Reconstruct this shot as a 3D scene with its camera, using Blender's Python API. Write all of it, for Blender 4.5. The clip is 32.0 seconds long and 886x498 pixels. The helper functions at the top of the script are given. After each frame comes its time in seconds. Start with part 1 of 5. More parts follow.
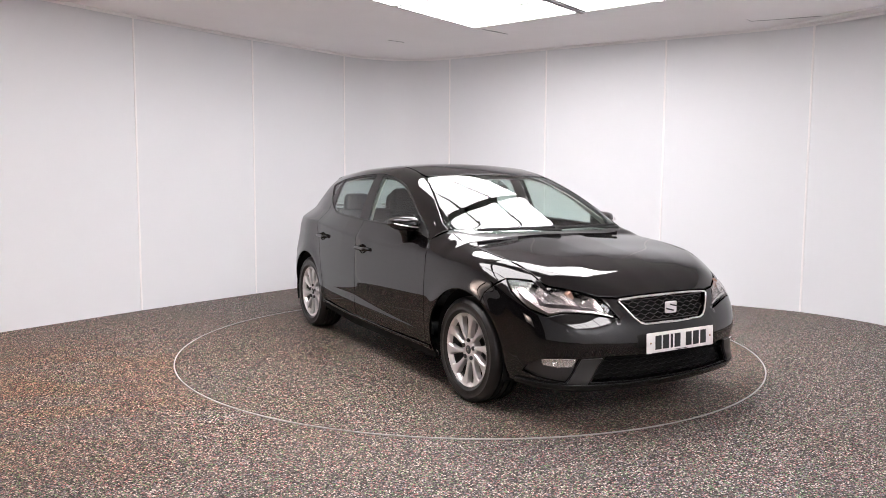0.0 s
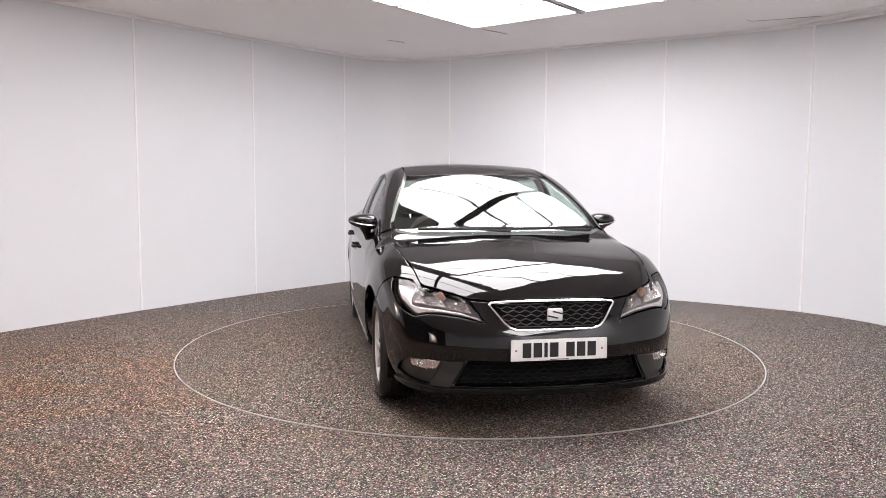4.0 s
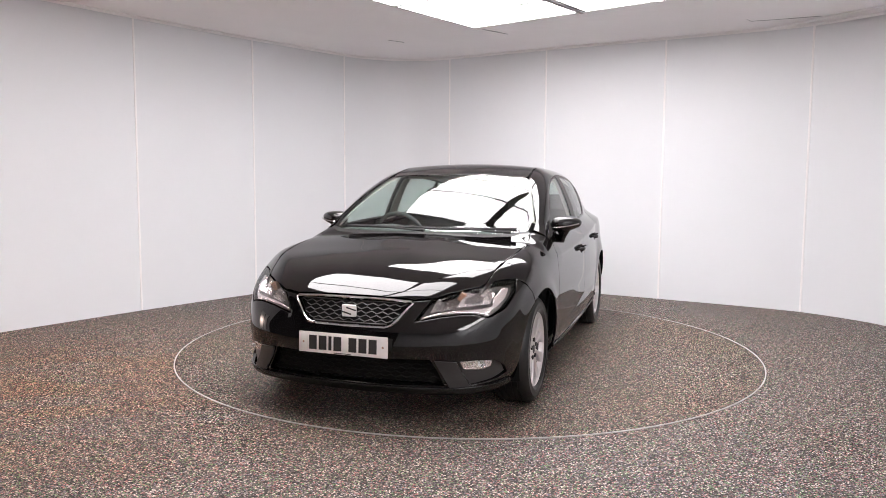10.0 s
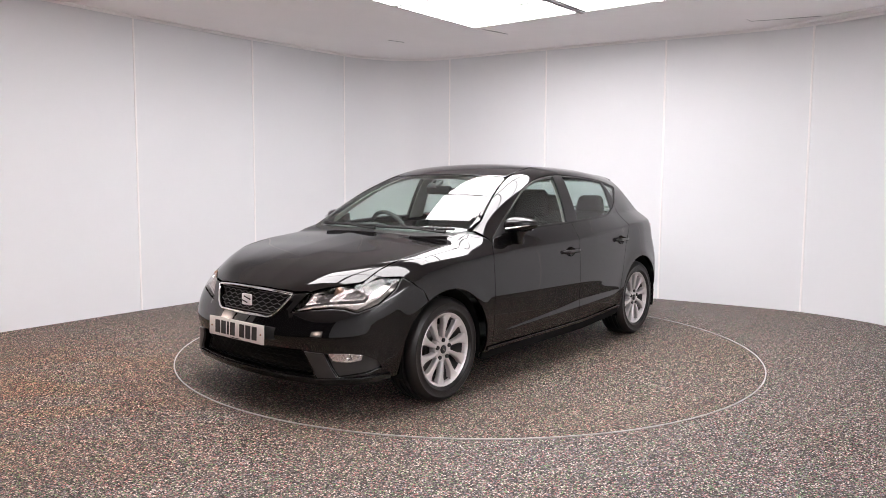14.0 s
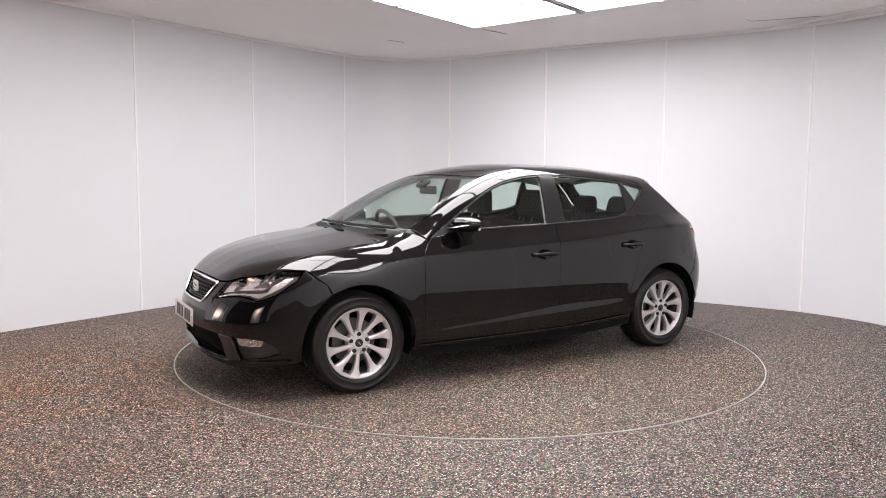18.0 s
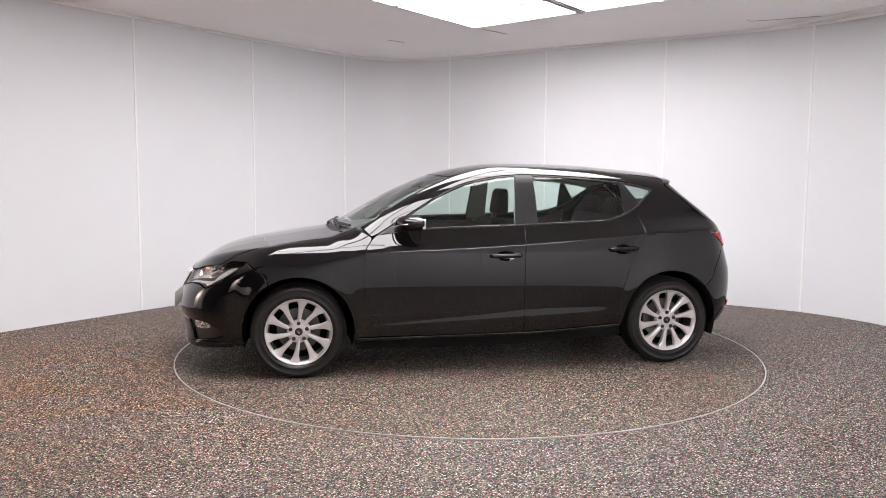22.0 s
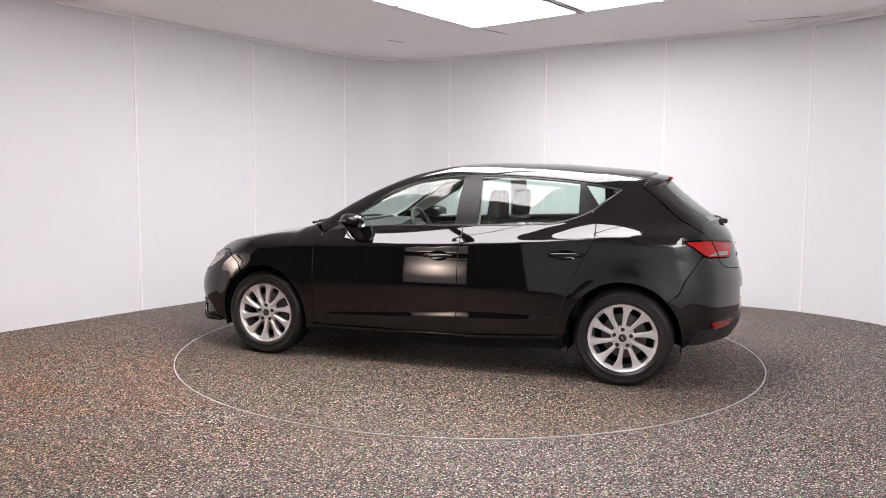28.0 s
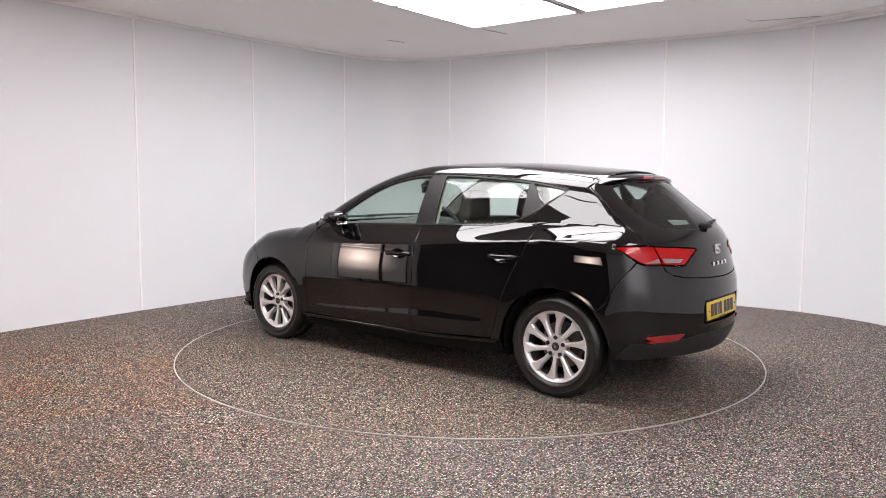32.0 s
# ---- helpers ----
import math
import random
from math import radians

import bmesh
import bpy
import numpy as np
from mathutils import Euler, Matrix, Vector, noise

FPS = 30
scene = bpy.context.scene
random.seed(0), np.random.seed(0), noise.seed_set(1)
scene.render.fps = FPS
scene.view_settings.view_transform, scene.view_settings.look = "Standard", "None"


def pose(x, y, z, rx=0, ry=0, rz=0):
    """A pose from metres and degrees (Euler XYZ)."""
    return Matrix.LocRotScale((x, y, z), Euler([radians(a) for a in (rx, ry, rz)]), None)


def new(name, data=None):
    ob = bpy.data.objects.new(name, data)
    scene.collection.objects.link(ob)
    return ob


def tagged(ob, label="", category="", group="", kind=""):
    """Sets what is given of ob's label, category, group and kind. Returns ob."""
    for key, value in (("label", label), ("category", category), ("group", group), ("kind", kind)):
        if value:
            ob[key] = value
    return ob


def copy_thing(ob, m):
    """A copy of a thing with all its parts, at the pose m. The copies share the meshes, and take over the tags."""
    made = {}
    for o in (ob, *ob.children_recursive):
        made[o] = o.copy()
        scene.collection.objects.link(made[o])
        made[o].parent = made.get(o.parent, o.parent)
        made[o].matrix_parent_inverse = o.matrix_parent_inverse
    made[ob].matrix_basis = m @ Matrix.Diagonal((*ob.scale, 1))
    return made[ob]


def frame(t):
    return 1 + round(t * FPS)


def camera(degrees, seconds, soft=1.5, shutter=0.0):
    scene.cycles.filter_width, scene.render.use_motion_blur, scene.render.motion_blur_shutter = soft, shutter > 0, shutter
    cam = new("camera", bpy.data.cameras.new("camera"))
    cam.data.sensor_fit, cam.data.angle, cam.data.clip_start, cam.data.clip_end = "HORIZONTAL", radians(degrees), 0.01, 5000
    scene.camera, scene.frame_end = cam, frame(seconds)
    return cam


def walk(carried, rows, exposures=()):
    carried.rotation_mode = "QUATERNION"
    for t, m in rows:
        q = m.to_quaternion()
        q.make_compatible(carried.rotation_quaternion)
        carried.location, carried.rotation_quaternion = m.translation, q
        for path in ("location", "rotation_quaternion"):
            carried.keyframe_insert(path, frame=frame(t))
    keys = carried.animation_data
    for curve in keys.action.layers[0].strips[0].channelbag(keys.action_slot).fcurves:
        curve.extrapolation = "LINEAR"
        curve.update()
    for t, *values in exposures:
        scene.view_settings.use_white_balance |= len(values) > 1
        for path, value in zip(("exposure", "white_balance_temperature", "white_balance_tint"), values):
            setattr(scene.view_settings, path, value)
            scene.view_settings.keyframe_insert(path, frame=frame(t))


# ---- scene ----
cam = camera(61.07, 32.0, soft=0.9)
CAM = pose(-0.0905, -5.9758, 1.3329, 90 - 5.3552, -0.363, 0.8762)
walk(cam, [(0, CAM), (32, CAM)], exposures=[(0, 0.0), (32, 0.0)])

# ---- light ----
world = bpy.data.worlds.new("world")
scene.world = world
world.use_nodes = True
world.node_tree.nodes["Background"].inputs[0].default_value = (0.8, 0.8, 0.85, 1)
world.node_tree.nodes["Background"].inputs[1].default_value = 0.02
LIGHT_POWER = 13.6
CEILING = 2.88


# ---- materials ----
def rgba(c):
    return (c[0], c[1], c[2], 1.0)


def material(name, base, rough=0.5, metal=0.0, coat=0.0, spec=0.5, noise_scale=0.0, noise_amount=0.0, bump=0.0, bump_scale=200.0,
             rough_var=0.0, emit=None, emit_power=0.0):
    """A surface with two scales of variation: broad stains on colour and gloss, fine relief as bump."""
    m = bpy.data.materials.new(name)
    m.use_nodes = True
    nt = m.node_tree
    b = nt.nodes["Principled BSDF"]
    b.inputs["Base Color"].default_value = rgba(base)
    b.inputs["Roughness"].default_value = rough
    b.inputs["Metallic"].default_value = metal
    b.inputs["Coat Weight"].default_value = coat
    b.inputs["Coat Roughness"].default_value = 0.02
    b.inputs["Specular IOR Level"].default_value = spec
    tc = nt.nodes.new("ShaderNodeTexCoord")
    if noise_amount:
        n = nt.nodes.new("ShaderNodeTexNoise")
        n.inputs["Scale"].default_value = noise_scale
        n.inputs["Detail"].default_value = 6
        nt.links.new(tc.outputs["Object"], n.inputs["Vector"])
        mix = nt.nodes.new("ShaderNodeMix")
        mix.data_type = "RGBA"
        mix.inputs[6].default_value = rgba([c * (1 - noise_amount) for c in base])
        mix.inputs[7].default_value = rgba([min(1, c * (1 + noise_amount)) for c in base])
        nt.links.new(n.outputs["Fac"], mix.inputs[0])
        nt.links.new(mix.outputs[2], b.inputs["Base Color"])
        if rough_var:
            mr = nt.nodes.new("ShaderNodeMapRange")
            mr.inputs["To Min"].default_value = max(0, rough - rough_var)
            mr.inputs["To Max"].default_value = rough + rough_var
            nt.links.new(n.outputs["Fac"], mr.inputs["Value"])
            nt.links.new(mr.outputs["Result"], b.inputs["Roughness"])
    if bump:
        n2 = nt.nodes.new("ShaderNodeTexNoise")
        n2.inputs["Scale"].default_value = bump_scale
        n2.inputs["Detail"].default_value = 3
        nt.links.new(tc.outputs["Object"], n2.inputs["Vector"])
        bp = nt.nodes.new("ShaderNodeBump")
        bp.inputs["Strength"].default_value = bump
        bp.inputs["Distance"].default_value = 0.002
        nt.links.new(n2.outputs["Fac"], bp.inputs["Height"])
        nt.links.new(bp.outputs["Normal"], b.inputs["Normal"])
    if emit:
        b.inputs["Emission Color"].default_value = rgba(emit)
        b.inputs["Emission Strength"].default_value = emit_power
    return m


def glass(name, tint, base=0.07, gloss_rough=0.0):
    """Thin sheet of glass: clear tinted transmission with a mirror gloss on top."""
    m = bpy.data.materials.new(name)
    m.use_nodes = True
    nt = m.node_tree
    nt.nodes.remove(nt.nodes["Principled BSDF"])
    out = nt.nodes["Material Output"]
    tr = nt.nodes.new("ShaderNodeBsdfTransparent")
    tr.inputs[0].default_value = rgba(tint)
    gl = nt.nodes.new("ShaderNodeBsdfGlossy")
    gl.inputs["Roughness"].default_value = gloss_rough
    lw = nt.nodes.new("ShaderNodeLayerWeight")
    pw = nt.nodes.new("ShaderNodeMath")
    pw.operation = "POWER"
    pw.inputs[1].default_value = 5.0
    nt.links.new(lw.outputs["Facing"], pw.inputs[0])
    fr = nt.nodes.new("ShaderNodeMath")
    fr.operation = "MULTIPLY_ADD"
    fr.inputs[1].default_value = 1.0 - base
    fr.inputs[2].default_value = base
    nt.links.new(pw.outputs[0], fr.inputs[0])
    mx = nt.nodes.new("ShaderNodeMixShader")
    nt.links.new(fr.outputs[0], mx.inputs[0])
    nt.links.new(tr.outputs[0], mx.inputs[1])
    nt.links.new(gl.outputs[0], mx.inputs[2])
    nt.links.new(mx.outputs[0], out.inputs["Surface"])
    return m


def speckled(name, cast, warm_light):
    """Resin-bound floor of coloured chips a few millimetres across, uneven in tone in broad patches, warm light painted
    in at one side.
    """
    m = bpy.data.materials.new(name)
    m.use_nodes = True
    nt = m.node_tree
    b = nt.nodes["Principled BSDF"]
    tc = nt.nodes.new("ShaderNodeTexCoord")
    vo = nt.nodes.new("ShaderNodeTexVoronoi")
    vo.inputs["Scale"].default_value = 140
    nt.links.new(tc.outputs["Object"], vo.inputs["Vector"])
    sep = nt.nodes.new("ShaderNodeSeparateColor")
    nt.links.new(vo.outputs["Color"], sep.inputs[0])
    ramp = nt.nodes.new("ShaderNodeValToRGB")
    ramp.color_ramp.interpolation = "CONSTANT"
    cols = [(0.0, (0.016, 0.015, 0.015)), (0.24, (0.085, 0.078, 0.075)), (0.44, (0.17, 0.155, 0.15)), (0.58, (0.48, 0.22, 0.23)),
            (0.67, (0.20, 0.39, 0.19)), (0.75, (0.25, 0.25, 0.34)), (0.82, (0.34, 0.32, 0.30)), (0.89, (0.76, 0.73, 0.70))]
    el = ramp.color_ramp.elements
    el[0].position, el[0].color = cols[0][0], rgba(cols[0][1])
    el[1].position, el[1].color = cols[1][0], rgba(cols[1][1])
    for p, c in cols[2:]:
        e = el.new(p)
        e.color = rgba(c)
    nt.links.new(sep.outputs[0], ramp.inputs[0])
    n = nt.nodes.new("ShaderNodeTexNoise")
    n.inputs["Scale"].default_value = 0.9
    n.inputs["Detail"].default_value = 8
    nt.links.new(tc.outputs["Object"], n.inputs["Vector"])
    mul = nt.nodes.new("ShaderNodeMix")
    mul.data_type, mul.blend_type = "RGBA", "MULTIPLY"
    mul.inputs[0].default_value = 1.0
    r2 = nt.nodes.new("ShaderNodeValToRGB")
    r2.color_ramp.elements[0].position, r2.color_ramp.elements[0].color = 0.32, rgba((cast[0], cast[1] * 0.92, cast[2] * 0.85))
    r2.color_ramp.elements[1].position, r2.color_ramp.elements[1].color = 0.62, rgba(cast)
    nt.links.new(n.outputs["Fac"], r2.inputs[0])
    # warm light on the left of the floor, painted as a round tint
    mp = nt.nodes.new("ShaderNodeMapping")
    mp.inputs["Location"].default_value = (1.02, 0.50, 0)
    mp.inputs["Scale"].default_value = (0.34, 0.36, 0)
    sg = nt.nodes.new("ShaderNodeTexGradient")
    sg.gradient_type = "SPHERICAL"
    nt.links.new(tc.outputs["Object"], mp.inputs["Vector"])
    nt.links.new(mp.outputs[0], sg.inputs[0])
    warm_mix = nt.nodes.new("ShaderNodeMix")
    warm_mix.data_type, warm_mix.blend_type = "RGBA", "MULTIPLY"
    warm_mix.inputs[7].default_value = rgba(warm_light)
    # the painted warm light breaks up into patches and long streaks
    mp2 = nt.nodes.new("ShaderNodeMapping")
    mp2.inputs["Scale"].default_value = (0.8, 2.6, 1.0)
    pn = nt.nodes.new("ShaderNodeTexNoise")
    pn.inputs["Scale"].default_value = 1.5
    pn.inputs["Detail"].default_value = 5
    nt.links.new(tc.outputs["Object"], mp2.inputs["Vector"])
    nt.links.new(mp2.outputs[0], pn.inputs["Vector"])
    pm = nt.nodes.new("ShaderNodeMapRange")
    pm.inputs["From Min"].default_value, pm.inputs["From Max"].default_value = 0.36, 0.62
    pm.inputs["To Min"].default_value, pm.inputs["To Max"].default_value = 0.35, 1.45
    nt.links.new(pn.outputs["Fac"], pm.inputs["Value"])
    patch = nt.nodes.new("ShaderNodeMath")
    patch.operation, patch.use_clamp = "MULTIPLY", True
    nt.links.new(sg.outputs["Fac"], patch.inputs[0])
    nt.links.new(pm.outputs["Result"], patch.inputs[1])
    nt.links.new(patch.outputs[0], warm_mix.inputs[0])
    nt.links.new(r2.outputs[0], warm_mix.inputs[6])
    gap = nt.nodes.new("ShaderNodeMapRange")
    gap.inputs["From Min"].default_value = 0.30
    gap.inputs["From Max"].default_value = 0.75
    gap.inputs["To Min"].default_value = 1.0
    gap.inputs["To Max"].default_value = 0.22
    nt.links.new(vo.outputs["Distance"], gap.inputs["Value"])
    chip = nt.nodes.new("ShaderNodeMix")
    chip.data_type, chip.blend_type = "RGBA", "MULTIPLY"
    chip.inputs[0].default_value = 1.0
    nt.links.new(ramp.outputs[0], chip.inputs[6])
    nt.links.new(gap.outputs["Result"], chip.inputs[7])
    nt.links.new(chip.outputs[2], mul.inputs[6])
    nt.links.new(warm_mix.outputs[2], mul.inputs[7])
    nt.links.new(mul.outputs[2], b.inputs["Base Color"])
    b.inputs["Roughness"].default_value = 0.62
    b.inputs["Specular IOR Level"].default_value = 0.28
    bp = nt.nodes.new("ShaderNodeBump")
    bp.inputs["Strength"].default_value = 0.5
    bp.inputs["Distance"].default_value = 0.004
    bp.invert = True
    nt.links.new(vo.outputs["Distance"], bp.inputs["Height"])
    nt.links.new(bp.outputs["Normal"], b.inputs["Normal"])
    return m


PAINT = material("black_paint", (0.0027, 0.0023, 0.0026), 0.025, 0.0, 0.0, 0.60, 3.0, 0.12)
GLOSS_BLACK = material("gloss_black_plastic", (0.009, 0.0088, 0.009), 0.22, 0, 0.0, 0.38, 8, 0.1)
PILLAR = material("satin_black_pillar", (0.016, 0.0155, 0.016), 0.38, 0, 0, 0.30, 12, 0.15, 0.08, 700)
PLASTIC = material("black_plastic", (0.014, 0.014, 0.014), 0.5, 0, 0, 0.4, 12, 0.25, 0.25, 900)
SATIN = material("satin_dark_plastic", (0.03, 0.029, 0.029), 0.3, 0, 0, 0.5, 10, 0.15, 0.1, 700)
LINER = material("wheel_liner", (0.006, 0.006, 0.006), 0.85, 0, 0, 0.2, 10, 0.3, 0.3, 300)
RUBBER = material("tyre_rubber", (0.012, 0.0112, 0.0112), 0.36, 0, 0, 0.42, 14, 0.3, 0.3, 260, 0.08)
ALLOY = material("silver_alloy", (0.72, 0.69, 0.69), 0.33, 0.55, 0.5, 0.5, 9, 0.06, 0.04, 500, 0.05)
CHROME = material("chrome", (0.85, 0.85, 0.85), 0.08, 1.0, 0, 0.5, 10, 0.03)
EMBLEM = material("bright_emblem", (0.88, 0.86, 0.86), 0.30, 0.35, 0, 0.5, 20, 0.05)
SATIN_CHROME = material("satin_chrome", (0.62, 0.60, 0.61), 0.22, 1.0, 0, 0.5, 10, 0.05)
BARREL = material("rim_barrel", (0.10, 0.097, 0.097), 0.5, 0.5, 0, 0.4, 20, 0.2)
DISC = material("brake_disc", (0.16, 0.15, 0.145), 0.45, 0.8, 0, 0.5, 30, 0.2)
BOLT = material("bolt_cap", (0.02, 0.02, 0.022), 0.4, 0, 0, 0.5, 20, 0.2)
RED = material("red_lens", (0.40, 0.004, 0.006), 0.10, 0, 0.0, 0.30, 20, 0.1)
RED_DARK = material("dark_red_lens", (0.30, 0.006, 0.010), 0.12, 0, 1.0, 0.5, 20, 0.1)
LAMP_CLEAR = material("clear_lamp_segment", (0.34, 0.25, 0.25), 0.22, 0.4, 0.2, 0.5, 40, 0.2)
REFLECTOR = material("lamp_reflector", (0.90, 0.87, 0.86), 0.24, 0.85, 0, 0.5, 30, 0.08)
LAMP_BOX = material("lamp_housing", (0.30, 0.28, 0.275), 0.26, 0.4, 0, 0.5, 20, 0.1)
GRILLE_BAR = material("grille_mesh", (0.09, 0.085, 0.085), 0.30, 0.5, 0, 0.5, 40, 0.15)
STICKER = material("pale_sticker", (0.55, 0.60, 0.56), 0.6, 0, 0, 0.4, 60, 0.25)
AMBER = material("amber_bulb_cover", (0.34, 0.20, 0.14), 0.3, 0.2, 0, 0.5, 20, 0.1)
WHITE_PLATE = material("white_plate", (0.86, 0.83, 0.81), 0.35, 0, 0.3, 0.5, 20, 0.03)
YELLOW_PLATE = material("yellow_plate", (0.78, 0.52, 0.03), 0.35, 0, 0.3, 0.5, 20, 0.04)
INK = material("black_ink", (0.012, 0.012, 0.013), 0.4, 0, 0, 0.5, 20, 0.1)
FABRIC = material("seat_fabric", (0.05, 0.047, 0.045), 0.9, 0, 0, 0.2, 30, 0.25, 0.4, 900)
DASH = material("dashboard_plastic", (0.06, 0.059, 0.058), 0.6, 0, 0, 0.4, 20, 0.12, 0.3, 800)
TRIM_LIGHT = material("light_grey_trim", (0.50, 0.49, 0.46), 0.75, 0, 0, 0.3, 12, 0.06, 0.1, 400)
CARPET = material("car_carpet", (0.02, 0.02, 0.02), 0.95, 0, 0, 0.1, 40, 0.3, 0.4, 600)
SCREEN_GLASS = glass("windscreen_glass", (0.80, 0.90, 0.86), 0.10)
SIDE_GLASS = glass("side_glass", (0.80, 0.90, 0.86), 0.06)
REAR_GLASS = glass("rear_glass", (0.55, 0.62, 0.60), 0.07)
LENS_GLASS = glass("clear_lamp_lens", (0.95, 0.94, 0.94), 0.05)
WALL = material("white_wall_laminate", (0.742, 0.752, 0.775), 0.42, 0, 0, 0.4, 0.8, 0.025, 0.03, 14, 0.06)
WALL_DARK = material("dark_unseen_wall", (0.075, 0.072, 0.074), 0.85, 0, 0, 0.2, 2.0, 0.15, 0.1, 60)
SEAM = material("white_seam_strip", (0.90, 0.88, 0.88), 0.4, 0, 0, 0.5, 5, 0.03)
CEIL = material("ceiling_lining", (0.92, 0.895, 0.90), 0.75, 0, 0, 0.3, 1.5, 0.04, 0.05, 20)
SLIT = material("dark_slit", (0.05, 0.045, 0.045), 0.8, 0, 0, 0.3, 10, 0.2)
FRAME_WHITE = material("light_frame", (0.70, 0.68, 0.68), 0.45, 0, 0, 0.4, 6, 0.04)
BEAM = material("grey_beam", (0.26, 0.245, 0.24), 0.5, 0, 0, 0.4, 6, 0.1)
DIFFUSER = material("glowing_diffuser", (0.8, 0.8, 0.8), 0.6, emit=(1.0, 0.955, 0.972), emit_power=LIGHT_POWER)
ALU = material("aluminium_edge", (0.50, 0.49, 0.49), 0.4, 0.6, 0, 0.5, 20, 0.12)
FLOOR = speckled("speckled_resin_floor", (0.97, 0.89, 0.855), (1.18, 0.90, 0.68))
PLATFORM = speckled("speckled_platform", (0.88, 0.77, 0.68), (1.0, 0.93, 0.86))


# ---- mesh helpers ----
def mesh(name, verts, faces, mat, parent=None, label="", smooth=True, normals=None):
    me = bpy.data.meshes.new(name)
    me.from_pydata([tuple(map(float, v)) for v in verts], [], [tuple(map(int, f)) for f in faces])
    me.materials.append(mat)
    if smooth:
        me.polygons.foreach_set("use_smooth", [True] * len(me.polygons))
    me.update()
    if normals is not None:
        me.normals_split_custom_set_from_vertices([tuple(map(float, n)) for n in normals])
    ob = new(name, me)
    if parent is not None:
        ob.parent = parent
    if label:
        ob["label"] = label
    return ob


def part(name, bm, mat, parent, label="", smooth=True, sharp=35):
    """Links a bmesh as one mesh object under a thing or a part."""
    bmesh.ops.recalc_face_normals(bm, faces=bm.faces)
    me = bpy.data.meshes.new(name)
    bm.to_mesh(me)
    bm.free()
    me.materials.append(mat)
    if smooth:
        me.polygons.foreach_set("use_smooth", [True] * len(me.polygons))
        me.set_sharp_from_angle(angle=radians(sharp))
    ob = new(name, me)
    if parent is not None:
        ob.parent = parent
    if label:
        ob["label"] = label
    return ob


def box_bm(cx, cy, cz, sx, sy, sz, bevel=0.0, seg=2, bm=None, m=None):
    bm = bm or bmesh.new()
    r = bmesh.ops.create_cube(bm, size=1.0)
    vs = r["verts"]
    bmesh.ops.scale(bm, vec=(sx, sy, sz), verts=vs)
    if m is not None:
        bmesh.ops.transform(bm, matrix=m, verts=vs)
    bmesh.ops.translate(bm, vec=(cx, cy, cz), verts=vs)
    if bevel:
        es = list({e for v in vs for e in v.link_edges})
        bmesh.ops.bevel(bm, geom=es, offset=bevel, segments=seg, affect="EDGES", profile=0.6)
    return bm


def lathe(profile, n=48, axis="y", span=360.0, start=0.0):
    """Turns a profile of (radius, height) round an axis. Returns verts, faces."""
    verts, faces = [], []
    closed = abs(span - 360) < 1e-6
    m = n if closed else n + 1
    for i in range(m):
        a = radians(start + span * i / n)
        for r, h in profile:
            if axis == "y":
                verts.append((r * math.cos(a), h, r * math.sin(a)))
            else:
                verts.append((r * math.cos(a), r * math.sin(a), h))
    k = len(profile)
    for i in range(n):
        j = (i + 1) % m
        for q in range(k - 1):
            faces.append((i * k + q, i * k + q + 1, j * k + q + 1, j * k + q))
    return verts, faces


def bm_from(verts, faces):
    bm = bmesh.new()
    vs = [bm.verts.new(v) for v in verts]
    for f in faces:
        if len(set(f)) > 2:
            bm.faces.new([vs[i] for i in f])
    return bm


def tube(points, radius, sides=8, bm=None):
    """A round rod along a polyline."""
    bm = bm or bmesh.new()
    pts = [Vector(p) for p in points]
    rings = []
    for i, p in enumerate(pts):
        d = (pts[min(i + 1, len(pts) - 1)] - pts[max(i - 1, 0)]).normalized()
        up = Vector((0, 0, 1)) if abs(d.z) < 0.9 else Vector((1, 0, 0))
        a = d.cross(up).normalized()
        b = d.cross(a)
        r = radius[i] if isinstance(radius, (list, tuple)) else radius
        rings.append([bm.verts.new(p + r * (math.cos(t) * a + math.sin(t) * b)) for t in [2 * math.pi * k / sides for k in range(sides)]])
    for r0, r1 in zip(rings, rings[1:]):
        for k in range(sides):
            bm.faces.new((r0[k], r0[(k + 1) % sides], r1[(k + 1) % sides], r1[k]))
    bm.faces.new(rings[0])
    bm.faces.new(list(reversed(rings[-1])))
    return bm


def spline(pts, per=6, closed=False):
    """Catmull-Rom curve through points of any dimension."""
    P = [np.array(p, float) for p in pts]
    n = len(P)
    out = []
    rng = range(n) if closed else range(n - 1)
    for i in rng:
        p1, p2 = P[i], P[(i + 1) % n]
        p0 = P[i - 1] if (i > 0 or closed) else 2 * p1 - p2
        p3 = P[(i + 2) % n] if (i + 2 < n or closed) else 2 * p2 - p1
        for k in range(per):
            t = k / per
            out.append(0.5 * (2 * p1 + (p2 - p0) * t + (2 * p0 - 5 * p1 + 4 * p2 - p3) * t * t + (3 * p1 - p0 - 3 * p2 + p3) * t ** 3))
    if not closed:
        out.append(P[-1])
    return out


# ---- room ----
def room_outline():
    """The closed curve of the wall on the floor: two long flat runs, rounded corners, closed behind the camera."""
    pts = [(-4.50, -0.45), (-3.98, 0.26), (-3.21, 1.40), (-2.46, 2.43), (-1.62, 3.46), (-1.30, 3.79), (-0.90, 3.97), (-0.50, 3.97), (-0.10, 3.80),
           (0.99, 3.13), (2.18, 2.45), (2.70, 2.15), (3.15, 1.87), (3.46, 1.64), (3.74, 1.28), (3.92, 0.90), (4.12, -0.2), (4.2, -1.6), (4.1, -3.6), (3.3, -5.6), (1.8, -6.9),
           (0.0, -7.3), (-2.0, -6.9), (-3.8, -5.6), (-4.9, -3.6), (-5.1, -1.6)]
    return spline(pts, 8, closed=True)


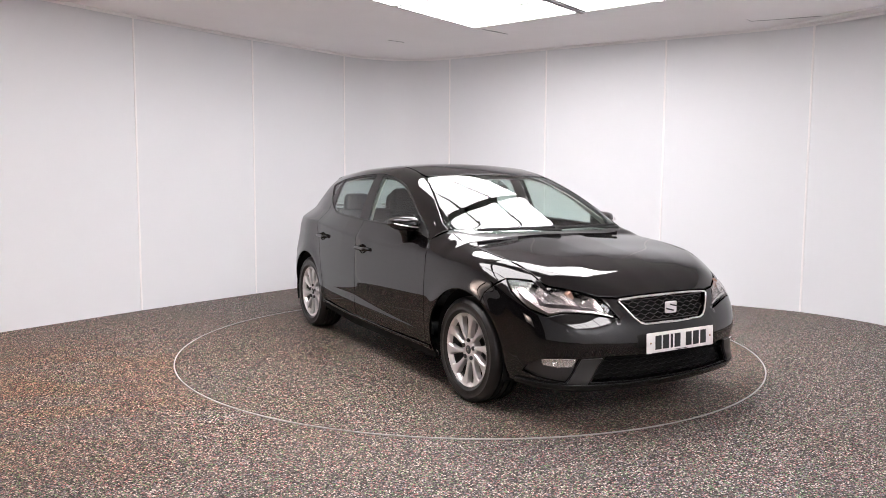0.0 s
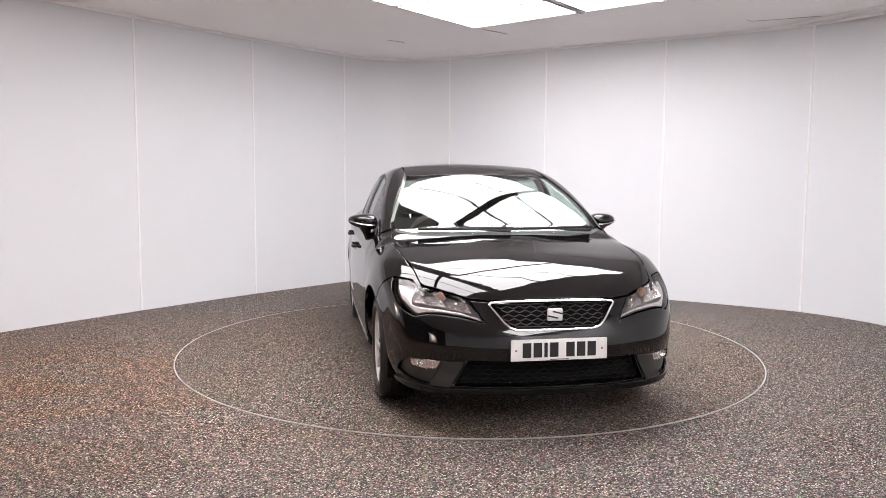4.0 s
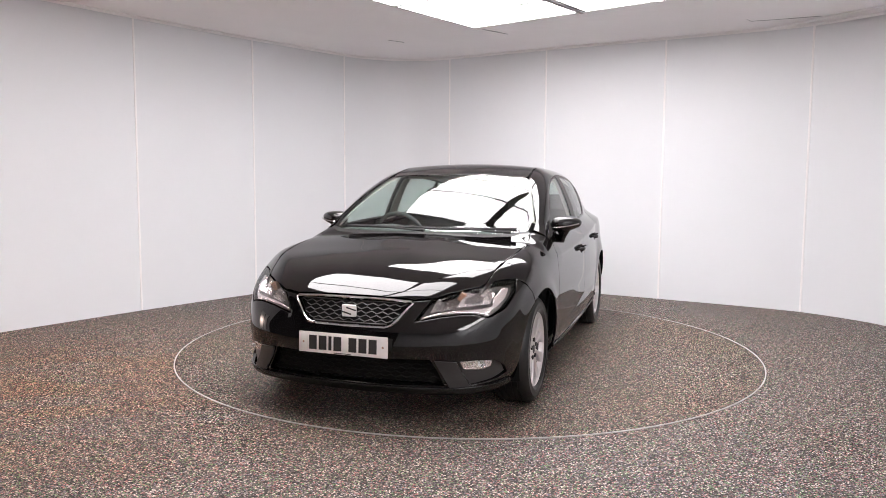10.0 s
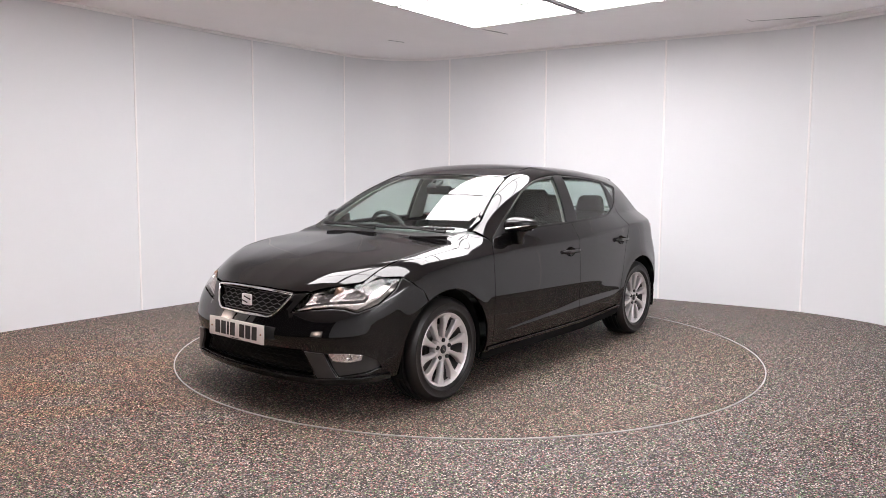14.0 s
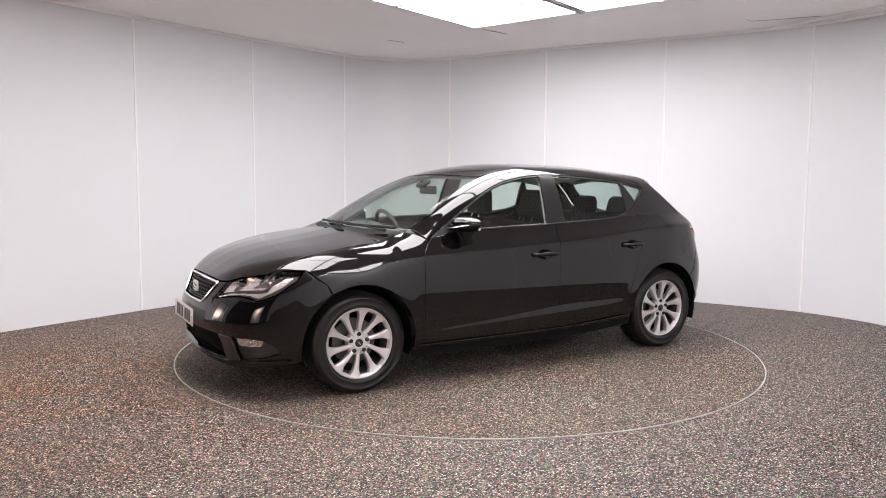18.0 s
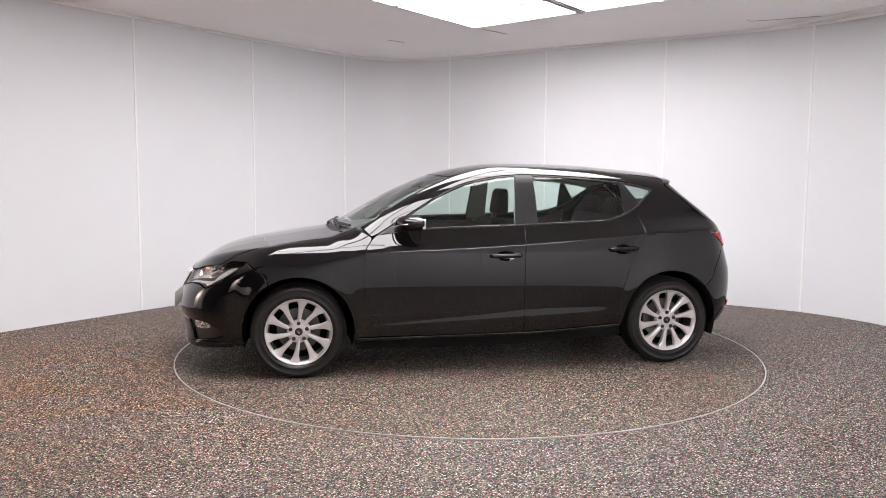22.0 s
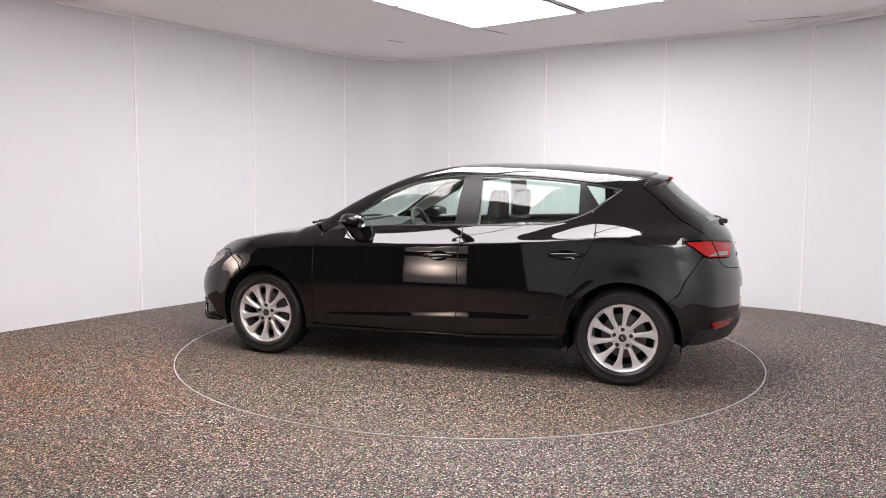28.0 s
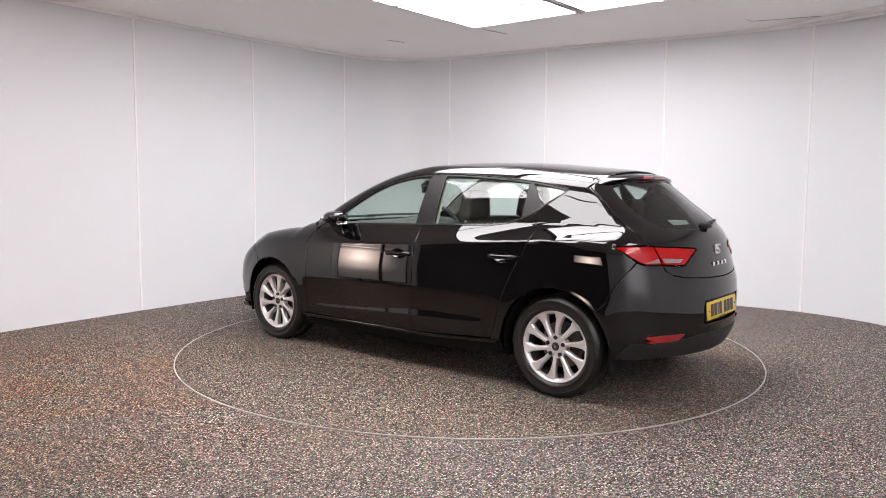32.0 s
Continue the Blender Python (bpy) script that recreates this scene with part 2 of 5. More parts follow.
def build_room():
    out = room_outline()
    n = len(out)
    bm = bmesh.new()
    bm.faces.new([bm.verts.new((p[0] * 1.02, p[1] * 1.02, 0)) for p in out])
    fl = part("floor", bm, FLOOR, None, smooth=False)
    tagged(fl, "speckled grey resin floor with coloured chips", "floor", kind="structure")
    bm = bmesh.new()
    lo = [bm.verts.new((p[0] * 1.03, p[1] * 1.03, CEILING)) for p in out]
    hi = [bm.verts.new((p[0] * 1.03, p[1] * 1.03, CEILING + 0.08)) for p in out]
    bm.faces.new(lo)
    bm.faces.new(hi)
    for i in range(n):
        bm.faces.new((lo[i], lo[(i + 1) % n], hi[(i + 1) % n], hi[i]))
    ce = part("ceiling", bm, CEIL, None, smooth=False)
    tagged(ce, "plain white lined ceiling", "ceiling", kind="structure")
    # wall panels between the seams, measured along the curve
    P = np.array([p for p in out] + [out[0]])
    seg = np.hypot(*(P[1:] - P[:-1]).T)
    cum = np.concatenate([[0], np.cumsum(seg)])

    def at(s):
        s = s % cum[-1]
        return np.array([np.interp(s, cum, P[:, 0]), np.interp(s, cum, P[:, 1])])

    def near(x, y):
        ss = np.linspace(0, cum[-1], 4000)
        return ss[np.argmin([np.hypot(*(at(s) - (x, y))) for s in ss])]
    known = [near(*q) for q in ((-3.21, 1.40), (-2.36, 2.55), (-1.50, 3.62), (-0.16, 3.83), (0.99, 3.13), (2.18, 2.37), (3.45, 1.66))]
    stops = sorted(known)
    s = stops[-1] + 1.41
    while s < cum[-1] + stops[0] - 1.7:
        stops.append(s)
        s += 1.41
    wall = tagged(new("wall"), "white laminate wall of tall panels with thin seams", "wall", kind="structure")
    for a, b in zip(stops, stops[1:] + [stops[0] + cum[-1]]):
        k = max(4, int((b - a) / 0.1))
        vs, fs = [], []
        for i in range(k + 1):
            q = at(a + 0.002 + (b - a - 0.004) * i / k)
            t = at(a + (b - a) * i / k + 0.02) - at(a + (b - a) * i / k - 0.02)
            nr = np.array([t[1], -t[0]]) / np.hypot(*t)
            if np.dot(nr, q - np.array((0, -1.5))) < 0:
                nr = -nr
            for w in (0, 0.03):
                for z in (0.0, CEILING):
                    vs.append((*(q + nr * w), z))
        for i in range(k):
            o, p = 4 * i, 4 * i + 4
            fs += [(o, p, p + 1, o + 1), (o + 2, o + 3, p + 3, p + 2), (o + 1, p + 1, p + 3, o + 3)]
        fs += [(0, 1, 3, 2), (4 * k, 4 * k + 2, 4 * k + 3, 4 * k + 1)]
        # panels out of view at the back left, made dark to blacken the doors' reflections
        mid = at((a + b) / 2)
        behind = mid[0] < -3.0 and mid[1] < -1.7
        part("panel", bm_from(vs, fs), WALL_DARK if behind else WALL, wall, "dark grey unseen panel that darkens reflections" if behind else "", sharp=40)
        q = at(b)
        t = at(b + 0.02) - at(b - 0.02)
        ang = math.atan2(t[1], t[0])
        part("seam_strip", box_bm(q[0], q[1], CEILING / 2, 0.019, 0.016, CEILING - 0.01, 0.003, 1, m=Matrix.Rotation(ang, 4, "Z")), WALL_DARK if behind else SEAM, wall, "thin dark seam strip" if behind else "thin white seam strip")
    # cove trim under the ceiling
    vs, fs = [], []
    for p in out:
        c = np.array(p) * (1 - 0.012 / np.hypot(*p))
        for dx, dz in ((0.0, -0.028), (0.0, -0.001), (-0.02, -0.001), (-0.02, -0.012)):
            k = 1 + dx / np.hypot(*c)
            vs.append((c[0] * k, c[1] * k, CEILING + dz))
    for i in range(n):
        for q in range(4):
            fs.append((4 * i + q, 4 * i + (q + 1) % 4, 4 * ((i + 1) % n) + (q + 1) % 4, 4 * ((i + 1) % n) + q))
    tr = part("trim", bm_from(vs, fs), SEAM, None)
    tagged(tr, "slim white cove trim under the ceiling", "trim", kind="structure")


def ceiling_lights():
    """Banks of glowing 1.2 by 0.6 m diffusers, with a grey beam between two columns; the side bank is an unseen helper.
    """
    a = radians(LIGHT_TURN)
    e1 = Vector((-math.cos(a), -math.sin(a), 0))
    e2 = Vector((math.sin(a), -math.cos(a), 0))
    rot = Matrix.Rotation(a, 4, "Z")
    first = None
    # side: bank added out of view to brighten the wall behind the camera
    main, side = Vector((0.10, 1.91, 0)), Vector((2.80, -3.70, 0))
    cells = [(main, 0, r) for r in (0, 1, 2, 4.7, 5.7)] + [(main, 1, r) for r in (0, 1, 2, 3, 4.7, 5.7)] + [(side, 0, r) for r in range(5)]
    for corner, col, row in cells:
        c = corner + e1 * (0.305 + 0.61 * row) + e2 * (0.60 + 1.27 * col)
        m = Matrix.Translation((c.x, c.y, CEILING)) @ rot
        if first is None:
            first = tagged(new("ceiling_light"), "glowing white rectangular ceiling light panel", "ceiling light", "ceiling lights")
            bm = box_bm(0, 0, -0.005, 0.578, 1.172, 0.008, 0.002, 1)
            part("diffuser", bm, DIFFUSER, first, "glowing white diffuser", smooth=False)
            bm = bmesh.new()
            for sx, sy, wx, wy in ((0, 0.5935, 0.61, 0.015), (0, -0.5935, 0.61, 0.015), (0.297, 0, 0.015, 1.172), (-0.297, 0, 0.015, 1.172)):
                box_bm(sx, sy, -0.006, wx, wy, 0.012, bm=bm)
            part("frame", bm, BEAM, first, "thin grey frame", smooth=False)
            first.matrix_basis = m
        else:
            copy_thing(first, m)
    for row, rows in ((0, 4), (4.7, 2)):
        c = main + e1 * (0.61 * row + 0.305 * rows) + e2 * (1.27 - 0.035)
        ob = part("ceiling_beam", box_bm(0, 0, 0, 0.61 * rows, 0.056, 0.02, 0.004, 1), BEAM, None)
        ob.matrix_basis = Matrix.Translation((c.x, c.y, CEILING - 0.012)) @ rot
        tagged(ob, "grey metal beam between ceiling light panels", "beam", "ceiling beams")


WALL_GLOW = material("glowing_wall_light", (0.8, 0.8, 0.8), 0.6, emit=(1.0, 0.77, 0.67), emit_power=11.0)

nt = WALL_GLOW.node_tree
nodes = [nt.nodes.new(k) for k in ("ShaderNodeTexCoord", "ShaderNodeMapping", "ShaderNodeTexGradient", "ShaderNodeMath", "ShaderNodeMath")]
nodes[1].inputs["Scale"].default_value = (0.0, 1.6, 1.6)
nodes[1].inputs["Location"].default_value = (0.0, 0.0, -1.36)
nodes[2].gradient_type = "SPHERICAL"
nodes[3].operation, nodes[4].operation = "POWER", "MULTIPLY_ADD"
nodes[3].inputs[1].default_value = 2.4
nodes[4].inputs[1].default_value, nodes[4].inputs[2].default_value = 24.0, 0.22
nt.links.new(nodes[0].outputs["Object"], nodes[1].inputs["Vector"])
nt.links.new(nodes[1].outputs[0], nodes[2].inputs[0])
nt.links.new(nodes[2].outputs["Fac"], nodes[3].inputs[0])
nt.links.new(nodes[3].outputs[0], nodes[4].inputs[0])
nt.links.new(nodes[4].outputs[0], nt.nodes["Principled BSDF"].inputs["Emission Strength"])


def wall_lights():
    """Two tall soft lights that stand by the wall behind the camera and beside the turntable."""
    for x, y, h, wd in ((-4.68, -1.0, 1.45, 1.30), (-3.35, -5.05, 1.00, 0.95)):
        ang = math.atan2(-y, -x)
        s = tagged(new("studio_light"), "tall white glowing soft light on a stand", "studio light", "studio lights")
        part("diffuser", box_bm(0.03, 0, 0.18 + h / 2, 0.02, wd, h, 0.006, 1), WALL_GLOW, s, "glowing white diffuser", smooth=False)
        part("housing", box_bm(-0.02, 0, 0.18 + h / 2, 0.07, wd + 0.04, h + 0.04, 0.01, 1), PLASTIC, s, "black light housing")
        for dy in ((-0.30, 0.30) if wd > 1 else ()):
            part("divider", box_bm(0.045, dy, 0.18 + h / 2, 0.03, 0.05, h, 0.004, 1), PLASTIC, s, "dark upright divider")
        part("pole", tube([(-0.03, 0, 0.02), (-0.03, 0, 0.30)], 0.018, 10), PLASTIC, s, "black pole")
        part("base_plate", box_bm(-0.03, 0, 0.01, 0.36, 0.36, 0.02, 0.004, 1), PLASTIC, s, "black base plate")
        s.matrix_basis = Matrix.Translation((x, y, 0)) @ Matrix.Rotation(ang, 4, "Z")


LIGHT_TURN = 52.5


def ceiling_marks():
    """A split in the lining beside the lights, two fine lines, and a length of trim that has come loose."""
    for x0, y0, x1, y1, w in ((0.185, 2.000, 0.47, 2.265, 0.012), (-0.855, 2.631, -0.675, 2.782, 0.004)):
        a = math.atan2(y1 - y0, x1 - x0)
        L = math.hypot(x1 - x0, y1 - y0)
        ob = part("ceiling_slit", bm_from([(-L / 2, 0, 0), (0, -w / 2, 0), (L / 2, 0, 0), (0, w / 2, 0), (-L / 2, 0, -0.003), (0, -w / 2, -0.003), (L / 2, 0, -0.003), (0, w / 2, -0.003)],
                                          [(0, 1, 2, 3), (7, 6, 5, 4), (0, 4, 5, 1), (1, 5, 6, 2), (2, 6, 7, 3), (3, 7, 4, 0)]), SLIT, None, smooth=False)
        ob.matrix_basis = Matrix.Translation(((x0 + x1) / 2, (y0 + y1) / 2, CEILING)) @ Matrix.Rotation(a, 4, "Z")
        tagged(ob, "narrow dark split in the white ceiling lining", "ceiling slit", kind="structure")
    ob = part("trim_loose", tube([(2.923, 1.837, 2.845), (3.122, 1.705, 2.850), (3.268, 1.478, 2.856), (3.421, 1.243, 2.862), (3.563, 1.020, 2.867), (3.678, 0.865, 2.870)], [0.004, 0.010, 0.012, 0.012, 0.011, 0.010], 6), SEAM, None)
    tagged(ob, "loose length of white trim sagging from the ceiling", "trim", kind="structure")
    ob = part("ceiling_line", tube([(2.718, 1.485, 2.878), (2.787, 1.564, 2.878), (3.066, 1.450, 2.878), (3.351, 1.316, 2.878)], 0.0016, 4), SLIT, None)
    tagged(ob, "fine dark line in the ceiling lining", "ceiling slit", kind="structure")


build_room()
ceiling_lights()
ceiling_marks()
wall_lights()


def turntable():
    R = 2.221
    t = tagged(new("turntable"), "round turntable set flush in the floor, thin metal edge", "turntable")
    v, f = lathe([(0.0001, 0.004), (0.8, 0.004), (1.6, 0.004), (R - 0.004, 0.004), (R, 0.0005)], 160, "z")
    part("platform", bm_from(v, f), PLATFORM, t, "speckled resin platform", sharp=20)
    v, f = lathe([(R + 0.001, 0.0005), (R + 0.001, 0.0055), (R + 0.009, 0.0055), (R + 0.009, 0.0005)], 200, "z")
    part("edge_ring", bm_from(v, f), ALU, t, "thin pale metal ring")
    return t


TABLE = turntable()

# ---- car body surface ----
def curve(xs, ys, blur=0.0):
    """Monotone cubic interpolation through a few stations, its bends eased over a length of blur."""
    xs, ys = np.array(xs, float), np.array(ys, float)
    if xs[0] > xs[-1]:
        xs, ys = xs[::-1], ys[::-1]
    h = np.diff(xs)
    d = np.diff(ys) / h
    m = np.zeros(len(xs))
    m[0], m[-1] = d[0], d[-1]
    for i in range(1, len(xs) - 1):
        if d[i - 1] * d[i] > 0:
            w1, w2 = 2 * h[i] + h[i - 1], h[i] + 2 * h[i - 1]
            m[i] = (w1 + w2) / (w1 / d[i - 1] + w2 / d[i])

    def f(x):
        x = np.clip(x, xs[0], xs[-1])
        i = np.clip(np.searchsorted(xs, x) - 1, 0, len(xs) - 2)
        t = (x - xs[i]) / h[i]
        return ((1 + 2 * t) * (1 - t) ** 2 * ys[i] + t * (1 - t) ** 2 * h[i] * m[i] + t * t * (3 - 2 * t) * ys[i + 1] + t * t * (t - 1) * h[i] * m[i + 1])
    gx = np.linspace(xs[0], xs[-1], 6000)
    gy = f(gx)
    if blur:
        k = max(1, int(round(blur / (gx[1] - gx[0]))))
        w = np.exp(-0.5 * (np.arange(-3 * k, 3 * k + 1) / k) ** 2)
        ends = (gy[0] + (np.arange(-3 * k, 0)) * (gy[1] - gy[0]), gy[-1] + np.arange(1, 3 * k + 1) * (gy[-1] - gy[-2]))
        gy = np.convolve(np.concatenate([ends[0], gy, ends[1]]), w / w.sum(), "valid")
    return lambda x: np.interp(x, gx, gy)


# roof and bonnet line, plan taper, side profile, nose and tail profiles
top_line = curve([2.25, 2.17, 2.10, 2.00, 1.85, 1.635, 1.42, 1.25, 1.13, 1.05, 0.94, 0.78, 0.54, 0.27, 0.09, -0.13, -0.36, -0.60, -0.82, -1.05, -1.286, -1.52, -1.70, -2.2],
    [0.4679, 0.5753, 0.6587, 0.7411, 0.8241, 0.881, 0.9132, 0.9414, 0.9607, 0.981, 1.046, 1.1385, 1.2645, 1.372, 1.414, 1.446, 1.451, 1.448, 1.442, 1.424, 1.406, 1.38, 1.351, 1.228], 0.035)
crown = curve([2.2, 1.9, 1.6, 1.3, 1.0, 0.8, 0.3, -0.3, -1.2, -1.8], [0.0083, 0.004, 0.004, 0.004, 0.004, 0.004, 0.0478, 0.1201, 0.1876, 0.2145], 0.1)
bow = curve([2.2, 1.5, 1.2, 0.98, 0.2, -0.2, -1.8], [-0.0687, -0.1178, 0.012, 0.1877, 0.1973, -0.0816, 0.0006], 0.1)
plan = curve([-2.25, -2.05, -1.9, -1.6, -1.3, -0.6, 0.3, 0.9, 1.3, 1.6, 1.85, 2.05, 2.25], [0.7758, 0.8337, 0.876, 0.939, 0.9783, 1.007, 1.018, 1.019, 1.012, 0.9714, 0.9042, 0.8165, 0.6943], 0.1)
side_z = curve([0.10, 0.20, 0.26, 0.31, 0.37, 0.43, 0.52, 0.58, 0.65, 0.72, 0.78, 0.830, 0.846, 0.87, 0.90, 0.93, 0.96, 0.99, 1.02, 1.10, 1.20, 1.30, 1.37, 1.46, 1.60],
               [0.7796, 0.8308, 0.8585, 0.8702, 0.8768, 0.8823, 0.886, 0.8885, 0.8868, 0.8828, 0.8775, 0.872, 0.868, 0.8555, 0.8385, 0.8218, 0.8065, 0.7925, 0.780, 0.7515, 0.7125, 0.6663, 0.6268, 0.5559, 0.4408], 0.006)
upper_in = curve([-2.2, -1.9, -1.5, -1.0, -0.5, 0.3, 0.8, 1.1, 1.5, 2.0], [0.1007, 0.0815, 0.0461, 0.0025, -0.0149, -0.0057, 0.0209, 0.0381, 0.0223, -0.0073], 0.12)
nose = curve([0.10, 0.19, 0.225, 0.26, 0.33, 0.40, 0.46, 0.52, 0.57, 0.63, 0.69, 0.76, 0.85, 1.0], [1.982, 2.071, 2.116, 2.126, 2.136, 2.16, 2.18, 2.175, 2.16, 2.136, 2.126, 2.093, 2.033, 1.896], 0.015)
tail = curve([0.10, 0.22, 0.28, 0.36, 0.45, 0.55, 0.65, 0.72, 0.80, 0.88, 0.94, 1.00, 1.06, 1.15, 1.25, 1.35, 1.5], [1.907, 1.957, 2.005, 2.045, 2.058, 2.062, 2.059, 2.042, 2.018, 1.997, 1.979, 1.943, 1.878, 1.762, 1.638, 1.533, 1.373], 0.02)
nose_sweep = curve([0.2, 0.4, 0.55, 0.62, 0.7, 0.9], [0.22, 0.36, 0.405, 0.44, 0.58, 0.88], 0.03)
tail_sweep = curve([0.25, 0.5, 0.8, 1.0, 1.3], [0.4807, 0.4016, 0.4009, 0.3989, 0.4859], 0.06)
bonnet_fall = curve([1.0, 1.4, 1.8, 2.1], [-0.0207, 0.0083, 0.0557, 0.0719])
shoulder = curve([-2.2, -1.7, -1.2, -0.9, -0.3, 0.3, 0.9, 2.2], [0.14, 0.14, 0.12, 0.095, 0.05, 0.02, 0.003, 0.0], 0.1)
wing_in = curve([0.75, 0.95, 1.3, 1.7, 2.0], [0.0, 0.012, 0.05, 0.078, 0.08], 0.08)
rear_in = curve([-2.1, -1.7, -1.3, -0.9, -0.5], [0.026, 0.026, 0.021, 0.008, 0.0], 0.1)
ARCH_Z, AXLE, ARCH_R = 0.315, 1.318, 0.366
PILLAR_LEAN = 0.16


def smooth_max(a, b, k):
    h = np.maximum(k - np.abs(a - b), 0) / k
    return np.maximum(a, b) + h * h * k * 0.25


def step01(x, a, b):
    t = np.clip((x - a) / (b - a), 0, 1)
    return t * t * (3 - 2 * t)


def ramp_up(d, w):
    return 0.5 * (d + np.sqrt(d * d + w * w))


def body(x, y, z):
    """Signed field of the closed body: negative inside. Rounded where side, top, nose and tail meet."""
    s = np.abs(y)
    # the shoulder crease climbs from the front wing to the tail lights
    sh = shoulder(x)
    ztop = 0.19 + 0.3 * sh
    zs = np.where((z > 0.83) & (z < 0.83 + ztop), 0.83 + ztop * np.clip((z - 0.83 - sh) / (ztop - sh), 0, 1), z)
    w = side_z(zs) * plan(x) - upper_in(x) * step01(z, 0.88, 1.10)
    # wings fall in towards the bonnet; a rising fold low on the doors
    w = w - wing_in(x) * step01(z, 0.74, 0.98) - rear_in(x) * step01(z, 0.45, 1.0)
    zc = 0.345 + 0.041 * np.clip((0.82 - x) / 1.0, 0, 1.7)
    hh = 0.016 + 0.034 * np.clip((0.82 - x) / 1.0, 0, 1.0) - 0.022 * step01(-x, 0.2, 0.9)
    w = w + 0.22 * hh * step01(x, -0.95, -0.70) * step01(-x, -0.90, -0.70) * np.minimum(step01(z, zc - 0.16, zc), 1 - step01(z, zc - 0.4 * hh, zc + 1.1 * hh))
    for ax in (AXLE, -AXLE):
        r = np.hypot(x - ax, z - ARCH_Z)
        w = w + 0.007 * np.exp(-((r - 0.375) / 0.060) ** 2) * step01(z, 0.2, 0.4)
    # rear pillars lean in more than the doors
    w = w - PILLAR_LEAN * step01(-x, 1.0, 1.45) * (ramp_up(z - 1.07, 0.05) - 0.15)
    side = s - w
    xb = x + bow(x) * s * s
    t = top_line(xb) - crown(x) * s * s
    # bonnet crease that fans out towards the windscreen
    sc = 0.30 + 0.22 * np.clip((2.05 - x) / 1.0, 0, 1)
    fade = step01(x, 1.0, 1.12)
    t = t - fade * bonnet_fall(x) * (ramp_up(s - sc, 0.03) - 0.015)
    # narrow raised spine in the middle of the bonnet
    si = 0.16 - 0.06 * np.clip((x - 1.1) / 0.9, 0, 1)
    t = t - fade * 0.045 * (ramp_up(s - si, 0.012) - 0.006)
    slope = (top_line(xb + 0.01) - top_line(xb - 0.01)) / 0.02
    top = (z - t) / np.sqrt(1 + slope * slope)
    front = x - (nose(z) - nose_sweep(z) * s ** 2.15)
    rear = -x - (tail(z) - tail_sweep(z) * s ** 2.1)
    f = smooth_max(side, top, 0.10 - 0.03 * step01(x, 1.0, 1.5))
    f = smooth_max(f, front, 0.16 - 0.10 * step01(z, 0.5, 0.75))
    f = smooth_max(f, rear, 0.13 - 0.065 * step01(z, 0.93, 1.03))
    return f


MODES = {"side": 0, "rad": 1, "top": 2, "nose": 3, "tail": 4}


def rays(mode, q):
    """Ray origins and directions for points of a flat layout that is wrapped on the body."""
    u, v = q[:, 0], q[:, 1]
    zero, one = np.zeros(len(q)), np.ones(len(q))
    if mode == "side":
        return np.stack([u, zero, v], 1), np.stack([zero, one, zero], 1)
    if mode == "rad":
        return np.stack([u, zero, 0.55 * one], 1), np.stack([zero, np.sin(v / 0.8), np.cos(v / 0.8)], 1)
    if mode == "top":
        return np.stack([u, v, 0.45 * one], 1), np.stack([zero, zero, one], 1)
    if mode == "nose":
        return np.stack([1.1 * one, zero, v], 1), np.stack([np.cos(u), np.sin(u), zero], 1)
    return np.stack([-1.1 * one, zero, v], 1), np.stack([-np.cos(u), np.sin(u), zero], 1)


def cast(o, d, far=1.4):
    """Meets rays from inside with the body: a few halvings, then false position."""
    def f(t):
        p = o + d * t[:, None]
        return body(p[:, 0], p[:, 1], p[:, 2])
    lo, hi = np.zeros(len(o)), np.full(len(o), far)
    flo, fhi = f(lo), f(hi)
    for i in range(13):
        mid = (lo + hi) / 2 if i < 4 else np.clip(hi - fhi * (hi - lo) / np.where(np.abs(fhi - flo) < 1e-12, 1e-12, fhi - flo), lo, hi)
        fm = f(mid)
        neg = fm < 0
        flo, fhi = np.where(neg, fm, flo * (0.5 if i >= 4 else 1.0)), np.where(neg, fhi * (0.5 if i >= 4 else 1.0), fm)
        lo, hi = np.where(neg, mid, lo), np.where(neg, hi, mid)
    t = np.where(np.abs(flo) < np.abs(fhi), lo, hi)
    return o + d * t[:, None]


def normal_at(p):
    h = 0.002
    x, y, z = p.T
    g = np.stack([body(x + h, y, z) - body(x - h, y, z), body(x, y + h, z) - body(x, y - h, z), body(x, y, z + h) - body(x, y, z - h)], 1)
    return g / np.linalg.norm(g, axis=1)[:, None]


def on(mode, u, v):
    return cast(*rays(mode, np.array([[u, v]], float)))[0]


def S(x, z):
    return on("side", x, z)


def T(x, y):
    return on("top", x, y)


def Fr(y, z):
    """On the nose at (y, z)."""
    return cast(np.array([[1.1, y, z]]), np.array([[1.0, 0, 0]]))[0]


def Re(y, z):
    """On the tail at (y, z)."""
    return cast(np.array([[-1.1, y, z]]), np.array([[-1.0, 0, 0]]))[0]


def flat(mode, p):
    x, y, z = p
    if mode == "side":
        return (x, z)
    if mode == "rad":
        return (x, 0.8 * math.atan2(y, z - 0.55))
    if mode == "top":
        return (x, y)
    if mode == "nose":
        return (math.atan2(y, x - 1.1), z)
    return (math.atan2(y, -1.1 - x), z)


def inside_poly(poly, q):
    x, y = q[:, 0], q[:, 1]
    c = np.zeros(len(q), bool)
    n = len(poly)
    for i in range(n):
        (x0, y0), (x1, y1) = poly[i], poly[i - 1]
        if y0 != y1:
            c ^= ((y0 > y) != (y1 > y)) & (x < (x1 - x0) * (y - y0) / (y1 - y0) + x0)
    return c


